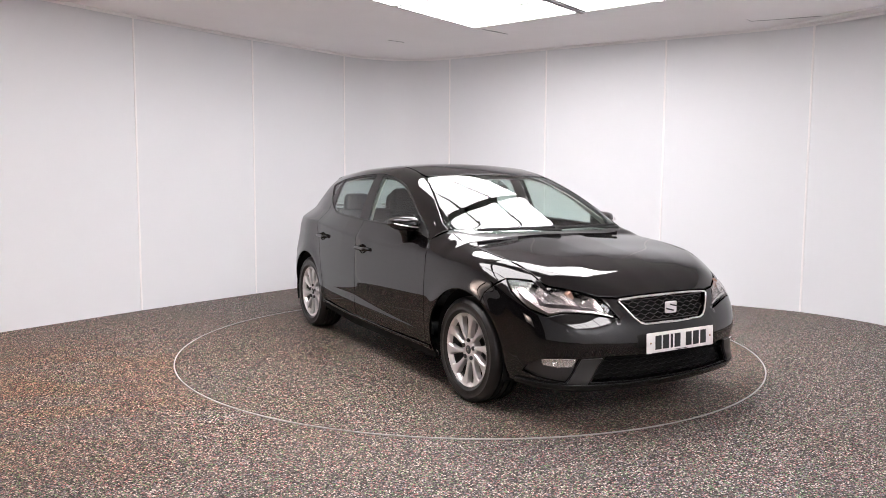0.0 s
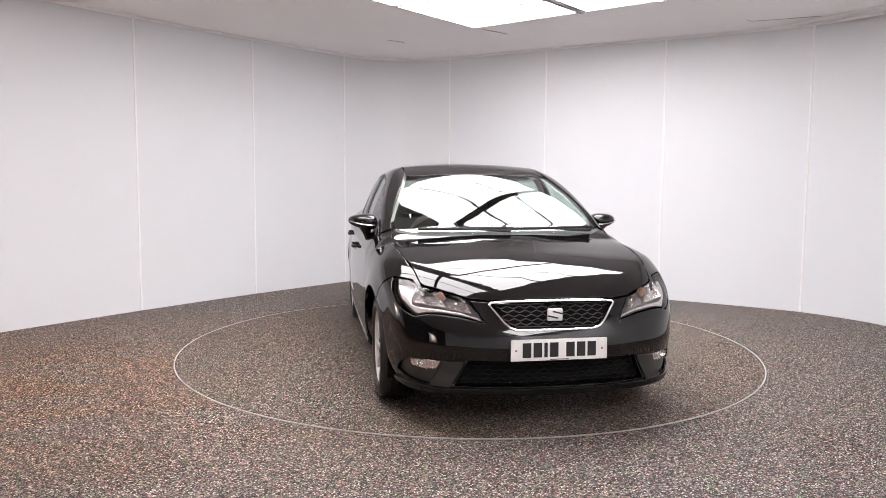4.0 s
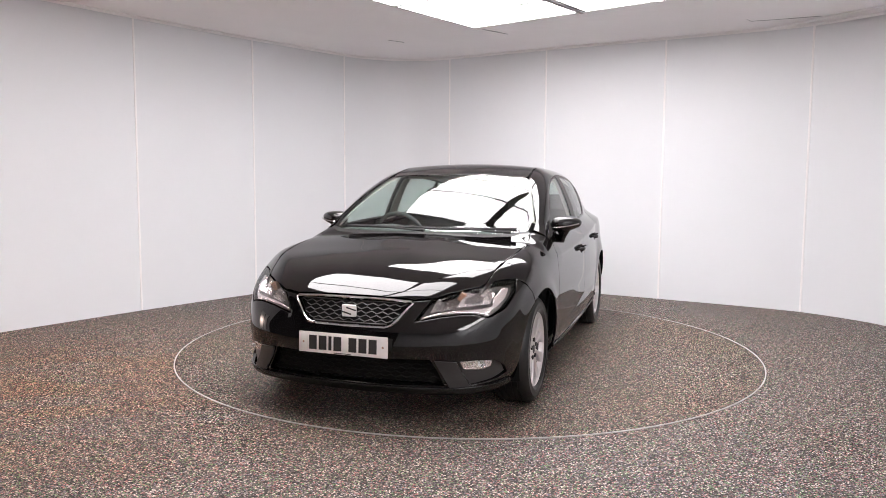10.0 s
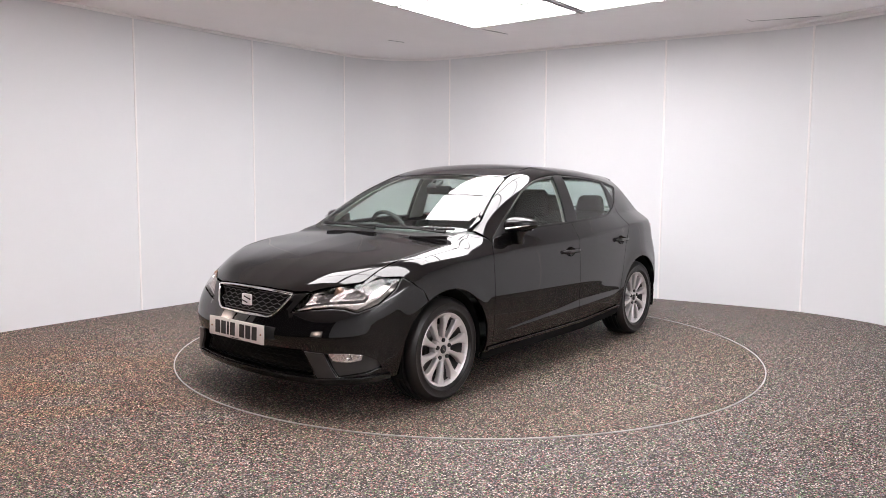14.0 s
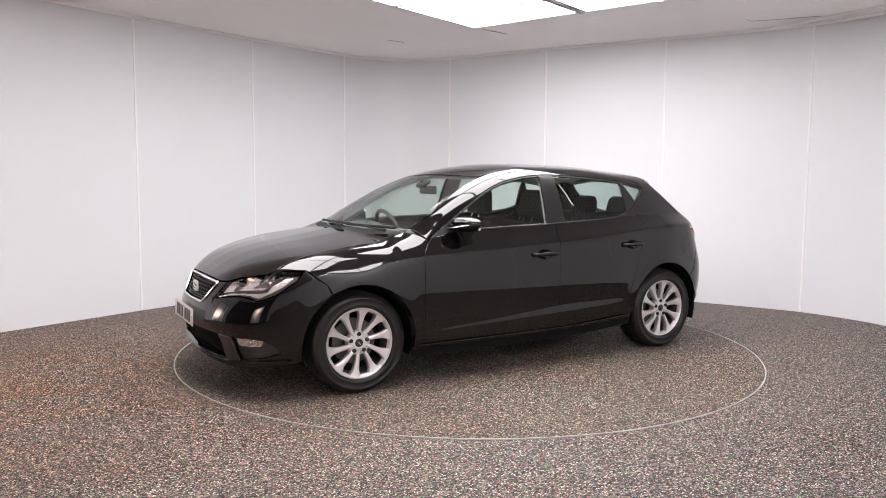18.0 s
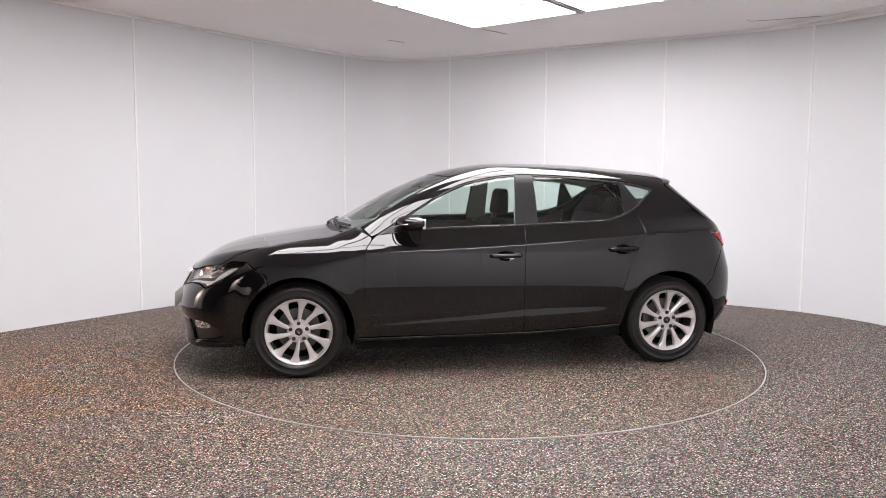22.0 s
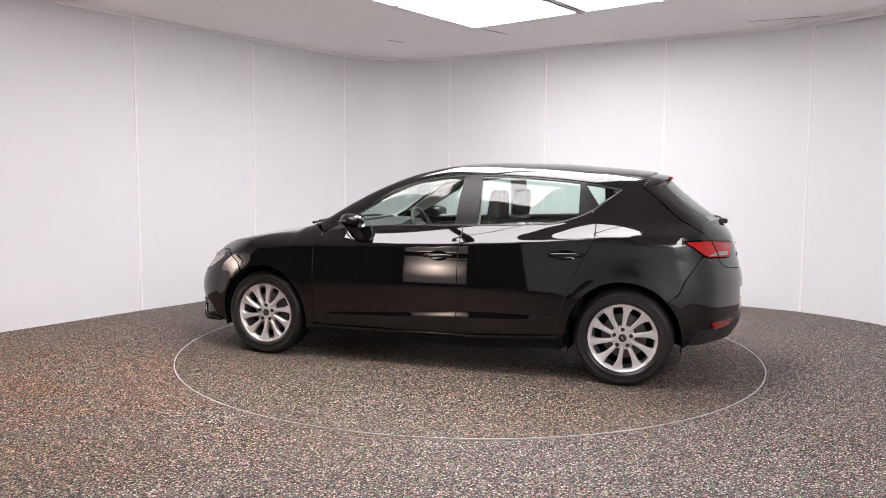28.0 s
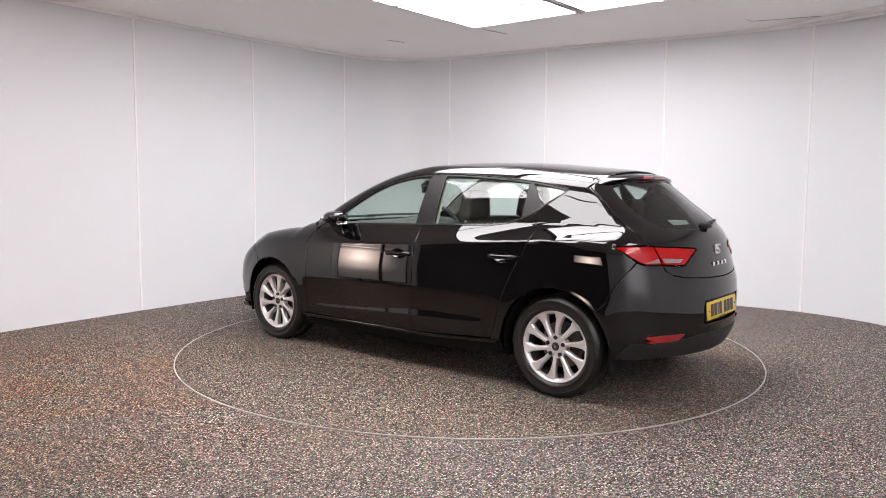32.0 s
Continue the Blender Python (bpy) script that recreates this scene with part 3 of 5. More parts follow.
def inset(poly, d):
    """Moves a closed outline inwards by d (outwards if negative)."""
    P = np.array(poly, float)
    area = np.sum(P[:, 0] * np.roll(P[:, 1], -1) - P[:, 1] * np.roll(P[:, 0], -1))
    sg = 1 if area > 0 else -1
    e1 = P - np.roll(P, 1, 0)
    e2 = np.roll(P, -1, 0) - P
    e1 /= np.maximum(np.linalg.norm(e1, axis=1), 1e-9)[:, None]
    e2 /= np.maximum(np.linalg.norm(e2, axis=1), 1e-9)[:, None]
    n1, n2 = np.stack([-e1[:, 1], e1[:, 0]], 1), np.stack([-e2[:, 1], e2[:, 0]], 1)
    b = n1 + n2
    b /= np.maximum(np.linalg.norm(b, axis=1), 0.5)[:, None]
    k = np.clip(1 / np.maximum(np.sum(b * n1, 1), 0.4), 1, 2)
    return P + sg * d * b * k[:, None]


def dense(poly, stepsize):
    out = []
    for i in range(len(poly)):
        a, b = np.array(poly[i], float), np.array(poly[(i + 1) % len(poly)], float)
        L = np.linalg.norm(b - a)
        if L < 1e-6:
            continue
        for k in range(max(1, int(math.ceil(L / stepsize)))):
            out.append(a + (b - a) * k / max(1, int(math.ceil(L / stepsize))))
    return out


def wrap(mode, outline, holes=(), off=0.0, thick=0.014, gap=0.0012, grid=0.028, soft=0.003):
    """A sheet of the body inside an outline (and outside holes), with turned-in edges. Returns verts, faces, normals."""
    from mathutils.geometry import delaunay_2d_cdt
    outer = inset(dense([flat(mode, p) for p in outline], grid), gap)
    hl = [inset(dense([flat(mode, p) for p in h], grid), -gap) for h in holes]
    loops = [outer] + hl
    pts, edges, loop_ids = [], [], []
    for lp in loops:
        ids = list(range(len(pts), len(pts) + len(lp)))
        pts += [tuple(p) for p in lp]
        edges += [(ids[i], ids[(i + 1) % len(ids)]) for i in range(len(ids))]
        loop_ids.append(ids)
    rim_count = len(pts)
    ring = [inset(outer, soft)] + [inset(h, -soft) for h in hl]
    lo, hi = outer.min(0), outer.max(0)
    gx, gy = np.meshgrid(np.arange(lo[0] + grid / 2, hi[0], grid), np.arange(lo[1] + grid / 2, hi[1], grid))
    g = np.stack([gx.ravel(), gy.ravel()], 1)
    keep = inside_poly(inset(outer, soft + grid * 0.4), g)
    for h in hl:
        keep &= ~inside_poly(inset(h, -soft - grid * 0.4), g)
    g = g[keep]
    extra = np.concatenate([np.array(r) for r in ring] + [g])
    ok = inside_poly(outer, extra)
    for h in hl:
        ok &= ~inside_poly(h, extra)
    extra = extra[ok]
    allp = [Vector(p) for p in pts] + [Vector(p) for p in extra]
    v2, _, fc, orig, _, _ = delaunay_2d_cdt(allp, edges, [], 0, 1e-6)
    q = np.array([(v.x, v.y) for v in v2])
    tri = np.array([f for f in fc if len(f) == 3])
    cen = q[tri].mean(1)
    ok = inside_poly(outer, cen)
    for h in hl:
        ok &= ~inside_poly(h, cen)
    tri = tri[ok]
    p = cast(*rays(mode, q))
    n = normal_at(p)
    # the rim drops a little and turns over
    src = {}
    for i, o in enumerate(orig):
        for k in o:
            src[k] = i
    V = list(p + off * n)
    N = list(n.copy())
    A, B, C = (p[tri[:, k]] for k in range(3))
    if np.sum(np.cross(B - A, C - A) * n[tri[:, 0]]) < 0:
        tri = tri[:, ::-1]
    F = [tuple(t) for t in tri]
    used = {}
    for t in tri:
        for a, b in ((t[0], t[1]), (t[1], t[2]), (t[2], t[0])):
            used[(a, b)] = used.get((a, b), 0) + 1
    border = [(a, b) for (a, b) in used if (b, a) not in used]
    outn = {}
    for a, b in border:
        d = np.cross(V[b] - V[a], n[a])
        L = np.linalg.norm(d)
        if L > 1e-9:
            for k in (a, b):
                outn[k] = outn.get(k, 0) + d / L
    low = {}
    for k, d in outn.items():
        d = d / max(np.linalg.norm(d), 1e-9)
        V[k] = V[k] - 0.0008 * n[k]
        N[k] = n[k] * 0.8 + d * 0.6
        low[k] = (len(V), len(V) + 1)
        V += [V[k].copy(), V[k] - thick * n[k]]
        N += [d, d]
    for a, b in border:
        if a in low and b in low:
            F.append((low[b][0], low[a][0], low[a][1], low[b][1]))
    return np.array(V), F, np.array(N)


def panel(name, mode, outline, mat, parent, label="", holes=(), mirror=False, **kw):
    """One wrapped sheet as a mesh part; mirror puts it on the other side."""
    V, F, N = wrap(mode, outline, holes, **kw)
    if mirror:
        V, N = V * (1, -1, 1), N * (1, -1, 1)
        F = [tuple(reversed(f)) for f in F]
    return mesh(name, V, F, mat, parent, label, True, N)


def pair(name, mode, outline, mat, parents, label="", holes=(), **kw):
    """The same sheet on the left and the right side, under two parents."""
    V, F, N = wrap(mode, outline, holes, **kw)
    a = mesh(name, V, F, mat, parents[0], label, True, N)
    b = mesh(name, V * (1, -1, 1), [tuple(reversed(f)) for f in F], mat, parents[1], label, True, N * (1, -1, 1))
    return a, b


def both(outline):
    """An outline of half the car, from the middle to the middle, closed over the other half."""
    o = [np.array(p, float) for p in outline]
    return o + [p * (1, -1, 1) for p in reversed(o) if abs(p[1]) > 1e-6]


def arch(ax, a0, a1, r=ARCH_R, n=18):
    """Points on the wheel arch, angles in degrees from the forward direction."""
    return [S(ax + r * math.cos(radians(a0 + (a1 - a0) * i / n)), ARCH_Z + r * math.sin(radians(a0 + (a1 - a0) * i / n))) for i in range(n + 1)]


CAR = tagged(new("car"), "glossy black five-door hatchback on a turntable, silver alloy wheels", "car")

# window outline points along the sill and the top of the side windows, (x, z)
belt = [(p[0], p[1]) for p in spline([(0.800, 0.945), (0.716, 0.960), (0.457, 0.985), (0.184, 0.997), (-0.172, 1.007), (-0.411, 1.016), (-0.613, 1.024), (-0.815, 1.034),
                                      (-0.897, 1.044), (-0.978, 1.067), (-1.092, 1.122), (-1.182, 1.190), (-1.275, 1.262)], 3)]
wtop = [(p[0], p[1]) for p in spline([(0.800, 0.952), (0.646, 1.044), (0.485, 1.142), (0.325, 1.236), (0.164, 1.302), (-0.038, 1.345), (-0.221, 1.361), (-0.344, 1.362), (-0.653, 1.349),
                                      (-0.966, 1.322), (-1.113, 1.302), (-1.262, 1.272)], 3)]
belt_z = curve([p[0] for p in belt], [p[1] for p in belt])
wtop_z = curve([p[0] for p in wtop], [p[1] for p in wtop])


def run(f, x0, x1, n=10, dz=0.0):
    return [S(x0 + (x1 - x0) * i / n, float(f(x0 + (x1 - x0) * i / n)) + dz) for i in range(n + 1)]


# shut lines
DOOR_F = [(0.884, 0.275), (0.886, 0.55), (0.884, 0.80), (0.868, 0.87), (0.835, 0.915), (0.800, 0.945)]
DOOR_B = [(-0.212, 0.268), (-0.214, 0.60), (-0.222, 0.85), (-0.232, 1.008)]
DOOR_R = [(-0.870, 0.315), (-0.905, 0.40), (-0.938, 0.54), (-0.985, 0.67), (-1.040, 0.79), (-1.100, 0.895), (-1.128, 0.96), (-1.124, 1.03), (-1.098, 1.118)]
hood_side = [(1.885, 0.655), (1.80, 0.672), (1.70, 0.690), (1.55, 0.715), (1.40, 0.732), (1.20, 0.740), (1.05, 0.733), (0.945, 0.722)]
hood_front = [(0.0, 0.700), (0.12, 0.700), (0.25, 0.697), (0.345, 0.690), (0.443, 0.698), (0.555, 0.728), (0.65, 0.748)]
LAMP_TIP = (1.645, 0.778)
lamp_edge = [(1.753, 0.774), (1.70, 0.778), LAMP_TIP]
seam = [(1.583, 0.722), (1.536, 0.690)]
SIDE = (CAR, CAR)


FRONT_HANDLE, REAR_HANDLE = (0.034, -0.196, 0.808), (-0.836, -1.058, 0.842)


def handle_cup(x0, x1, z):
    """Outline of the hollow behind a door handle."""
    xm = (x0 + x1) / 2
    return [S(xm + 0.066 * math.cos(a), z - 0.004 + 0.033 * math.sin(a)) for a in np.linspace(0, 2 * math.pi, 24, endpoint=False)]


def body_panels():
    # bonnet
    screen_base = [(0.945, 0.722), (1.035, 0.62), (1.078, 0.45), (1.098, 0.25), (1.105, 0.0)]
    half = [Fr(y, z) for y, z in hood_front] + [T(x, y) for x, y in hood_side[1:]] + [T(x, y) for x, y in screen_base[1:]]
    panel("bonnet", "top", both(half), PAINT, CAR, "gloss black bonnet with two fanning creases", grid=0.025)
    # front wings
    wing = [S(*p) for p in DOOR_F[:-1]] + [S(0.835, 0.935)] + [T(x, y) for x, y in reversed(hood_side)] + [S(x, z) for x, z in lamp_edge + seam] + arch(AXLE, 59, 193) + [S(0.90, 0.225)]
    pair("front_wing", "rad", wing, PAINT, SIDE, grid=0.022)
    # doors, below the windows
    fd = [S(x, z) for x, z in DOOR_F] + run(belt_z, 0.76, -0.20, 12) + [S(x, z) for x, z in reversed(DOOR_B)]
    doors_f = pair("front_door", "side", fd, PAINT, SIDE, holes=[handle_cup(*FRONT_HANDLE)], grid=0.009)
    rd = [S(x - 0.0, z) for x, z in DOOR_B] + run(belt_z, -0.26, -1.08, 14) + [S(x, z) for x, z in reversed(DOOR_R)]
    doors_r = pair("rear_door", "side", rd, PAINT, SIDE, holes=[handle_cup(*REAR_HANDLE)], grid=0.009)
    # sills
    sill = [S(0.955, 0.215), S(0.90, 0.262), S(0.3, 0.264), S(-0.3, 0.268), S(-0.85, 0.300), S(-0.93, 0.30), S(-0.95, 0.22), S(-0.4, 0.175), S(0.4, 0.170), S(0.93, 0.175)]
    pair("sill", "side", sill, LINER, SIDE, "black sill panel", off=-0.006)
    strip = [S(0.93, 0.268), S(0.3, 0.270), S(-0.3, 0.274), S(-0.86, 0.306), S(-0.92, 0.306), S(-0.92, 0.286), S(-0.3, 0.254), S(0.3, 0.250), S(0.93, 0.246)]
    pair("sill_strip", "side", strip, PAINT, SIDE, "gloss black ledge under the doors", off=0.008, soft=0.008, gap=0.0, thick=0.016)
    # A pillar, roof rail, C pillar and rear quarter in one side frame
    rail = [(0.80, 0.722), (0.60, 0.655), (0.40, 0.592), (0.22, 0.552), (0.05, 0.530), (-0.3, 0.522), (-0.8, 0.515), (-1.2, 0.508), (-1.43, 0.500)]
    rail = [tuple(p) for p in spline(rail, 2)]
    lower = [S(-1.275, 1.262)] + run(belt_z, -1.24, -1.105, 5)
    q = ([S(0.835, 0.940), T(0.90, 0.728)] + [T(x, y) for x, y in rail] + [Re(0.574, 1.285), Re(0.608, 1.20), Re(0.640, 1.10), Re(0.662, 1.0), Re(0.645, 0.968), Re(0.617, 0.947), Re(0.66, 0.948), S(-1.82, 0.949), S(-1.75, 0.949), S(-1.668, 0.945), S(-1.728, 0.902), S(-1.787, 0.855), S(-1.758, 0.808)]
         + [S(-1.735, 0.768), S(-1.70, 0.72), S(-1.675, 0.67), S(-1.655, 0.62)] 
         + [S(-AXLE - ARCH_R * math.cos(radians(a)), ARCH_Z + ARCH_R * math.sin(radians(a))) for a in np.linspace(42, 172, 20)]
         + [S(-0.935, 0.30), S(-0.87, 0.30)] + [S(x, z) for x, z in DOOR_R] + list(reversed(lower)) + run(wtop_z, -1.255, 0.78, 26))
    pair("side_frame", "rad", q, PAINT, SIDE, "black side frame with roof rail and rear quarter", grid=0.02, gap=0.0007)
    # roof skin
    roof = [T(0.305, 0.0), T(0.30, 0.2), T(0.28, 0.40), T(0.25, 0.53)] + [T(x, y - 0.006) for x, y in rail if x < 0.20] + [T(-1.46, 0.0)]
    panel("roof", "top", both(roof), PAINT, CAR, "gloss black roof")
    # bumpers
    grille = both([Fr(0.0, 0.690), Fr(0.20, 0.688), Fr(0.335, 0.680), Fr(0.345, 0.672), Fr(0.315, 0.635), Fr(0.275, 0.585), Fr(0.245, 0.560), Fr(0.215, 0.550), Fr(0.0, 0.548)])
    intake = both([Fr(0.0, 0.385), Fr(0.30, 0.385), Fr(0.455, 0.386), Fr(0.485, 0.330), Fr(0.525, 0.250), Fr(0.30, 0.242), Fr(0.0, 0.242)])
    fog = [Fr(0.592, 0.376), Fr(0.68, 0.378), Fr(0.745, 0.372), S(1.835, 0.335), S(1.80, 0.290), Fr(0.76, 0.268), Fr(0.655, 0.250), Fr(0.625, 0.300)]
    fog_r = [p * (1, -1, 1) for p in fog]
    under = [Fr(0.398, 0.632), Fr(0.365, 0.581), Fr(0.493, 0.606), Fr(0.595, 0.617), Fr(0.66, 0.615), S(1.92, 0.598), S(1.86, 0.621), S(1.82, 0.639), S(1.711, 0.716), S(*LAMP_TIP)] + [S(x, z) for x, z in seam]
    half = ([Fr(0, 0.693), Fr(0.25, 0.690), Fr(0.345, 0.683), Fr(0.437, 0.691)] + under
            + [S(AXLE + ARCH_R * math.cos(radians(a)), ARCH_Z + ARCH_R * math.sin(radians(a))) for a in np.linspace(58, -14, 12)]
            + [S(1.72, 0.222), Fr(0.70, 0.235), Fr(0.5, 0.222), Fr(0.25, 0.215), Fr(0, 0.212)])
    fb = panel("front_bumper", "nose", both(half), PAINT, CAR, "gloss black front bumper", holes=[grille, intake, fog, fog_r], grid=0.022, thick=0.03)
    # tail
    tg_side = [Re(0.570, 1.285), Re(0.604, 1.20), Re(0.636, 1.10), Re(0.658, 1.0), Re(0.641, 0.966), Re(0.613, 0.945)]
    lamp_in = [Re(0.45, 0.934), Re(0.29, 0.922), Re(0.270, 0.912), Re(0.35, 0.864), Re(0.412, 0.822), Re(0.50, 0.824), Re(0.574, 0.830)]
    tgl = [Re(0.562, 0.80), Re(0.505, 0.770), Re(0.43, 0.756), Re(0.237, 0.742), Re(0.0, 0.735)]
    screen = [Re(0.0, 1.322), Re(0.30, 1.314), Re(0.475, 1.285), Re(0.505, 1.22), Re(0.515, 1.12), Re(0.495, 1.07), Re(0.43, 1.045), Re(0.25, 1.03), Re(0.0, 1.025)]
    gate = panel("tailgate", "tail", both([Re(0.0, 1.345), Re(0.30, 1.340), Re(0.52, 1.315)] + tg_side + lamp_in + tgl), PAINT, CAR, "gloss black tailgate", holes=[both(screen)], grid=0.022)
    panel("rear_screen", "tail", both(screen), REAR_GLASS, gate, "tinted rear window", gap=-0.004, off=-0.003, thick=0.004)
    half = ([Re(0.0, 0.731), Re(0.237, 0.738), Re(0.432, 0.752), Re(0.508, 0.766), Re(0.566, 0.797), Re(0.580, 0.834), Re(0.68, 0.834), S(-1.83, 0.834), S(-1.789, 0.851), S(-1.760, 0.806), S(-1.736, 0.765), S(-1.701, 0.717), S(-1.676, 0.667), S(-1.657, 0.617)]
            + [S(-AXLE - ARCH_R * math.cos(radians(a)), ARCH_Z + ARCH_R * math.sin(radians(a))) for a in np.linspace(42, -8, 8)]
            + [S(-1.72, 0.288), Re(0.70, 0.290), Re(0.45, 0.285), Re(0.0, 0.280)])
    recess = both([Re(0.0, 0.612), Re(0.285, 0.606), Re(0.295, 0.535), Re(0.280, 0.462), Re(0.0, 0.458)])
    rb = panel("rear_bumper", "tail", both(half), PAINT, CAR, "gloss black rear bumper", holes=[recess], grid=0.022, gap=0.0008)
    panel("plate_recess", "tail", recess, PLASTIC, rb, "black number plate recess", off=-0.034, thick=-0.033, gap=-0.001)
    # windscreen
    glassline = [(0.93, 0.700), (0.995, 0.61), (1.035, 0.44), (1.056, 0.22), (1.062, 0.0)]
    ws = [T(0.310, 0.0), T(0.305, 0.2), T(0.285, 0.40), T(0.255, 0.52)] + [T(x, y - 0.012) for x, y in reversed(rail) if 0.26 < x] + [T(x, y) for x, y in glassline]
    panel("windscreen", "top", both(ws), SCREEN_GLASS, CAR, "clear windscreen", off=-0.002, thick=0.004)
    return doors_f, doors_r, fb, rb, gate, (grille, intake, fog)


DOORS_F, DOORS_R, FRONT_BUMPER, REAR_BUMPER, TAILGATE, OPENINGS = body_panels()


def side_windows():
    def win(x0, x1, lo=0.012, hi=0.014, n=10, lean0=0.0, lean1=0.0):
        b = [S(x0 + (x1 - x0) * i / n, float(belt_z(x0 + (x1 - x0) * i / n)) + lo) for i in range(n + 1)]
        a0, a1 = x0 + lean0, x1 + lean1
        t = [S(a1 + (a0 - a1) * i / n, float(wtop_z(a1 + (a0 - a1) * i / n)) - hi) for i in range(n + 1)]
        return b + t
    # front door glass runs to a point at the mirror patch
    fw = [S(0.645, 0.978)] + [S(0.645 + (-0.165 - 0.645) * i / 10, float(belt_z(0.645 + (-0.165 - 0.645) * i / 10)) + 0.012) for i in range(1, 11)] + \
         [S(-0.195 + (0.60 + 0.195) * i / 14, float(wtop_z(-0.195 + 0.795 * i / 14)) - 0.014) for i in range(15)]
    pair("window", "side", fw, SIDE_GLASS, DOORS_F, "clear green-tinted side window", off=-0.006, thick=0.004, gap=-0.006)
    rw = win(-0.335, -1.003, lean0=0.005, lean1=0.004)
    pair("window", "side", rw, SIDE_GLASS, DOORS_R, "clear green-tinted side window", off=-0.006, thick=0.004, gap=-0.006)
    qw = [S(-1.131, 1.166), S(-1.19, 1.210), S(-1.243, 1.250), S(-1.235, 1.261), S(-1.13, 1.286), S(-1.038, 1.300), S(-1.082, 1.235)]
    pair("quarter_window", "side", qw, SIDE_GLASS, SIDE, "small triangular rear side window", off=-0.006, thick=0.004, gap=-0.006)
    # black frames round the glass
    full = run(belt_z, 0.80, -1.27, 40) + run(wtop_z, -1.26, 0.79, 40)
    pair("window_frame", "side", full, PILLAR, SIDE, "black window surround with centre pillar", holes=[fw, rw, qw], off=-0.003, gap=0.001, grid=0.02)
    low = [S(x, float(belt_z(x)) - 0.004) for x in np.linspace(0.70, -1.27, 40)] + [S(x, float(belt_z(x)) + 0.007) for x in np.linspace(-1.27, 0.70, 40)]
    pair("window_trim", "side", low, GLOSS_BLACK, SIDE, "thin gloss black trim under the windows", off=0.002, gap=0.0, thick=0.004, soft=0.002, grid=0.03)


side_windows()


# ---- wheels ----
def wheel(parent, x, y, side):
    w = 0.215
    r_out, r_rim = 0.316, 0.221
    # tyre, with rounded shoulders; outer face towards +y
    prof = [(r_rim - 0.012, 0.052), (r_rim + 0.002, 0.100), (r_rim + 0.012, 0.108), (0.238, 0.1115), (0.241, 0.1135), (0.246, 0.1135), (0.249, 0.1118), (0.262, 0.1130), (0.278, 0.1120), (0.280, 0.1135), (0.284, 0.1130), (0.286, 0.1108), (0.302, 0.101), (0.311, 0.088), (0.3155, 0.07)]
    for gy in (0.055, 0.02, -0.02, -0.055):
        prof += [(0.316, gy + 0.012), (0.3165, gy + 0.004), (0.309, gy + 0.0035), (0.309, gy - 0.0035), (0.3165, gy - 0.004)]
    prof += [(0.3155, -0.07), (0.311, -0.088), (0.302, -0.101), (0.285, -0.111), (0.255, -0.112), (r_rim - 0.012, -0.09)]
    v, f = lathe(prof, 72)
    # rim barrel and lip
    rim = [(0.199, 0.070), (0.204, 0.088), (0.2115, 0.0965), (0.219, 0.1005), (r_rim + 0.001, 0.0985), (r_rim, 0.090)]
    rv, rf = lathe(rim, 72)
    hub = part("wheel", bm_from(rv, rf), ALLOY, parent, "silver ten-spoke alloy wheel")
    bv, bf = lathe([(r_rim - 0.012, -0.09), (0.197, -0.085), (0.191, 0.02), (0.197, 0.065), (0.1995, 0.071)], 72)
    part("barrel", bm_from(bv, bf), BARREL, hub, "dark grey rim barrel")
    part("tyre", bm_from(v, f), RUBBER, hub, "black low-profile tyre", sharp=50)
    # brake disc and hub behind
    dv, df = lathe([(0.0001, 0.02), (0.07, 0.02), (0.072, 0.0), (0.145, 0.0), (0.145, -0.02), (0.0001, -0.02)], 40)
    part("brake_disc", bm_from(dv, df), DISC, hub, "dull steel brake disc")
    bv, bf = lathe([(0.204, -0.03), (0.0001, -0.034)], 40)
    part("inner_cover", bm_from(bv, bf), LINER, hub)
    # spokes: narrow at the hub, wide and leaning at the rim
    base = None
    for i in range(10):
        if base is None:
            st = [(0.040, -0.0105, 0.0105, 0.078), (0.070, -0.0120, 0.0115, 0.083), (0.095, -0.0130, 0.0125, 0.0855), (0.125, -0.0140, 0.0150, 0.0875), (0.155, -0.0155, 0.0195, 0.0885), (0.175, -0.0180, 0.0260, 0.089), (0.192, -0.0230, 0.0360, 0.0900), (0.204, -0.0280, 0.0440, 0.0920), (0.215, -0.0300, 0.0460, 0.0950)]
            vs, fs = [], []
            for r, a, b, h in st:
                t = -0.20 * (r / 0.22) ** 1.4
                for k, (u, hh) in enumerate(((a, h - 0.035), (a, h - 0.006), (a + 0.005, h), ((a + b) / 2, h + 0.002), (b - 0.005, h), (b, h - 0.006), (b, h - 0.035))):
                    ang = u / max(r, 0.05) + t
                    vs.append((r * math.sin(ang), hh, r * math.cos(ang)))
            for j in range(len(st) - 1):
                for k in range(6):
                    fs.append((7 * j + k, 7 * j + k + 1, 7 * j + 8 + k, 7 * j + 7 + k))
            fs += [tuple(range(7)), tuple(range(7 * len(st) - 7, 7 * len(st)))]
            base = part("spoke", bm_from(vs, fs), ALLOY, hub, sharp=30)
        else:
            o = new("spoke", base.data)
            o.parent = hub
            o.matrix_basis = Matrix.Rotation(radians(36 * i), 4, "Y")
    cv, cf = lathe([(0.0001, 0.084), (0.020, 0.084), (0.026, 0.0815), (0.029, 0.0835), (0.034, 0.0835), (0.052, 0.080), (0.072, 0.079), (0.078, 0.070), (0.078, 0.04)], 40)
    part("hub", bm_from(cv, cf), ALLOY, hub, sharp=40)
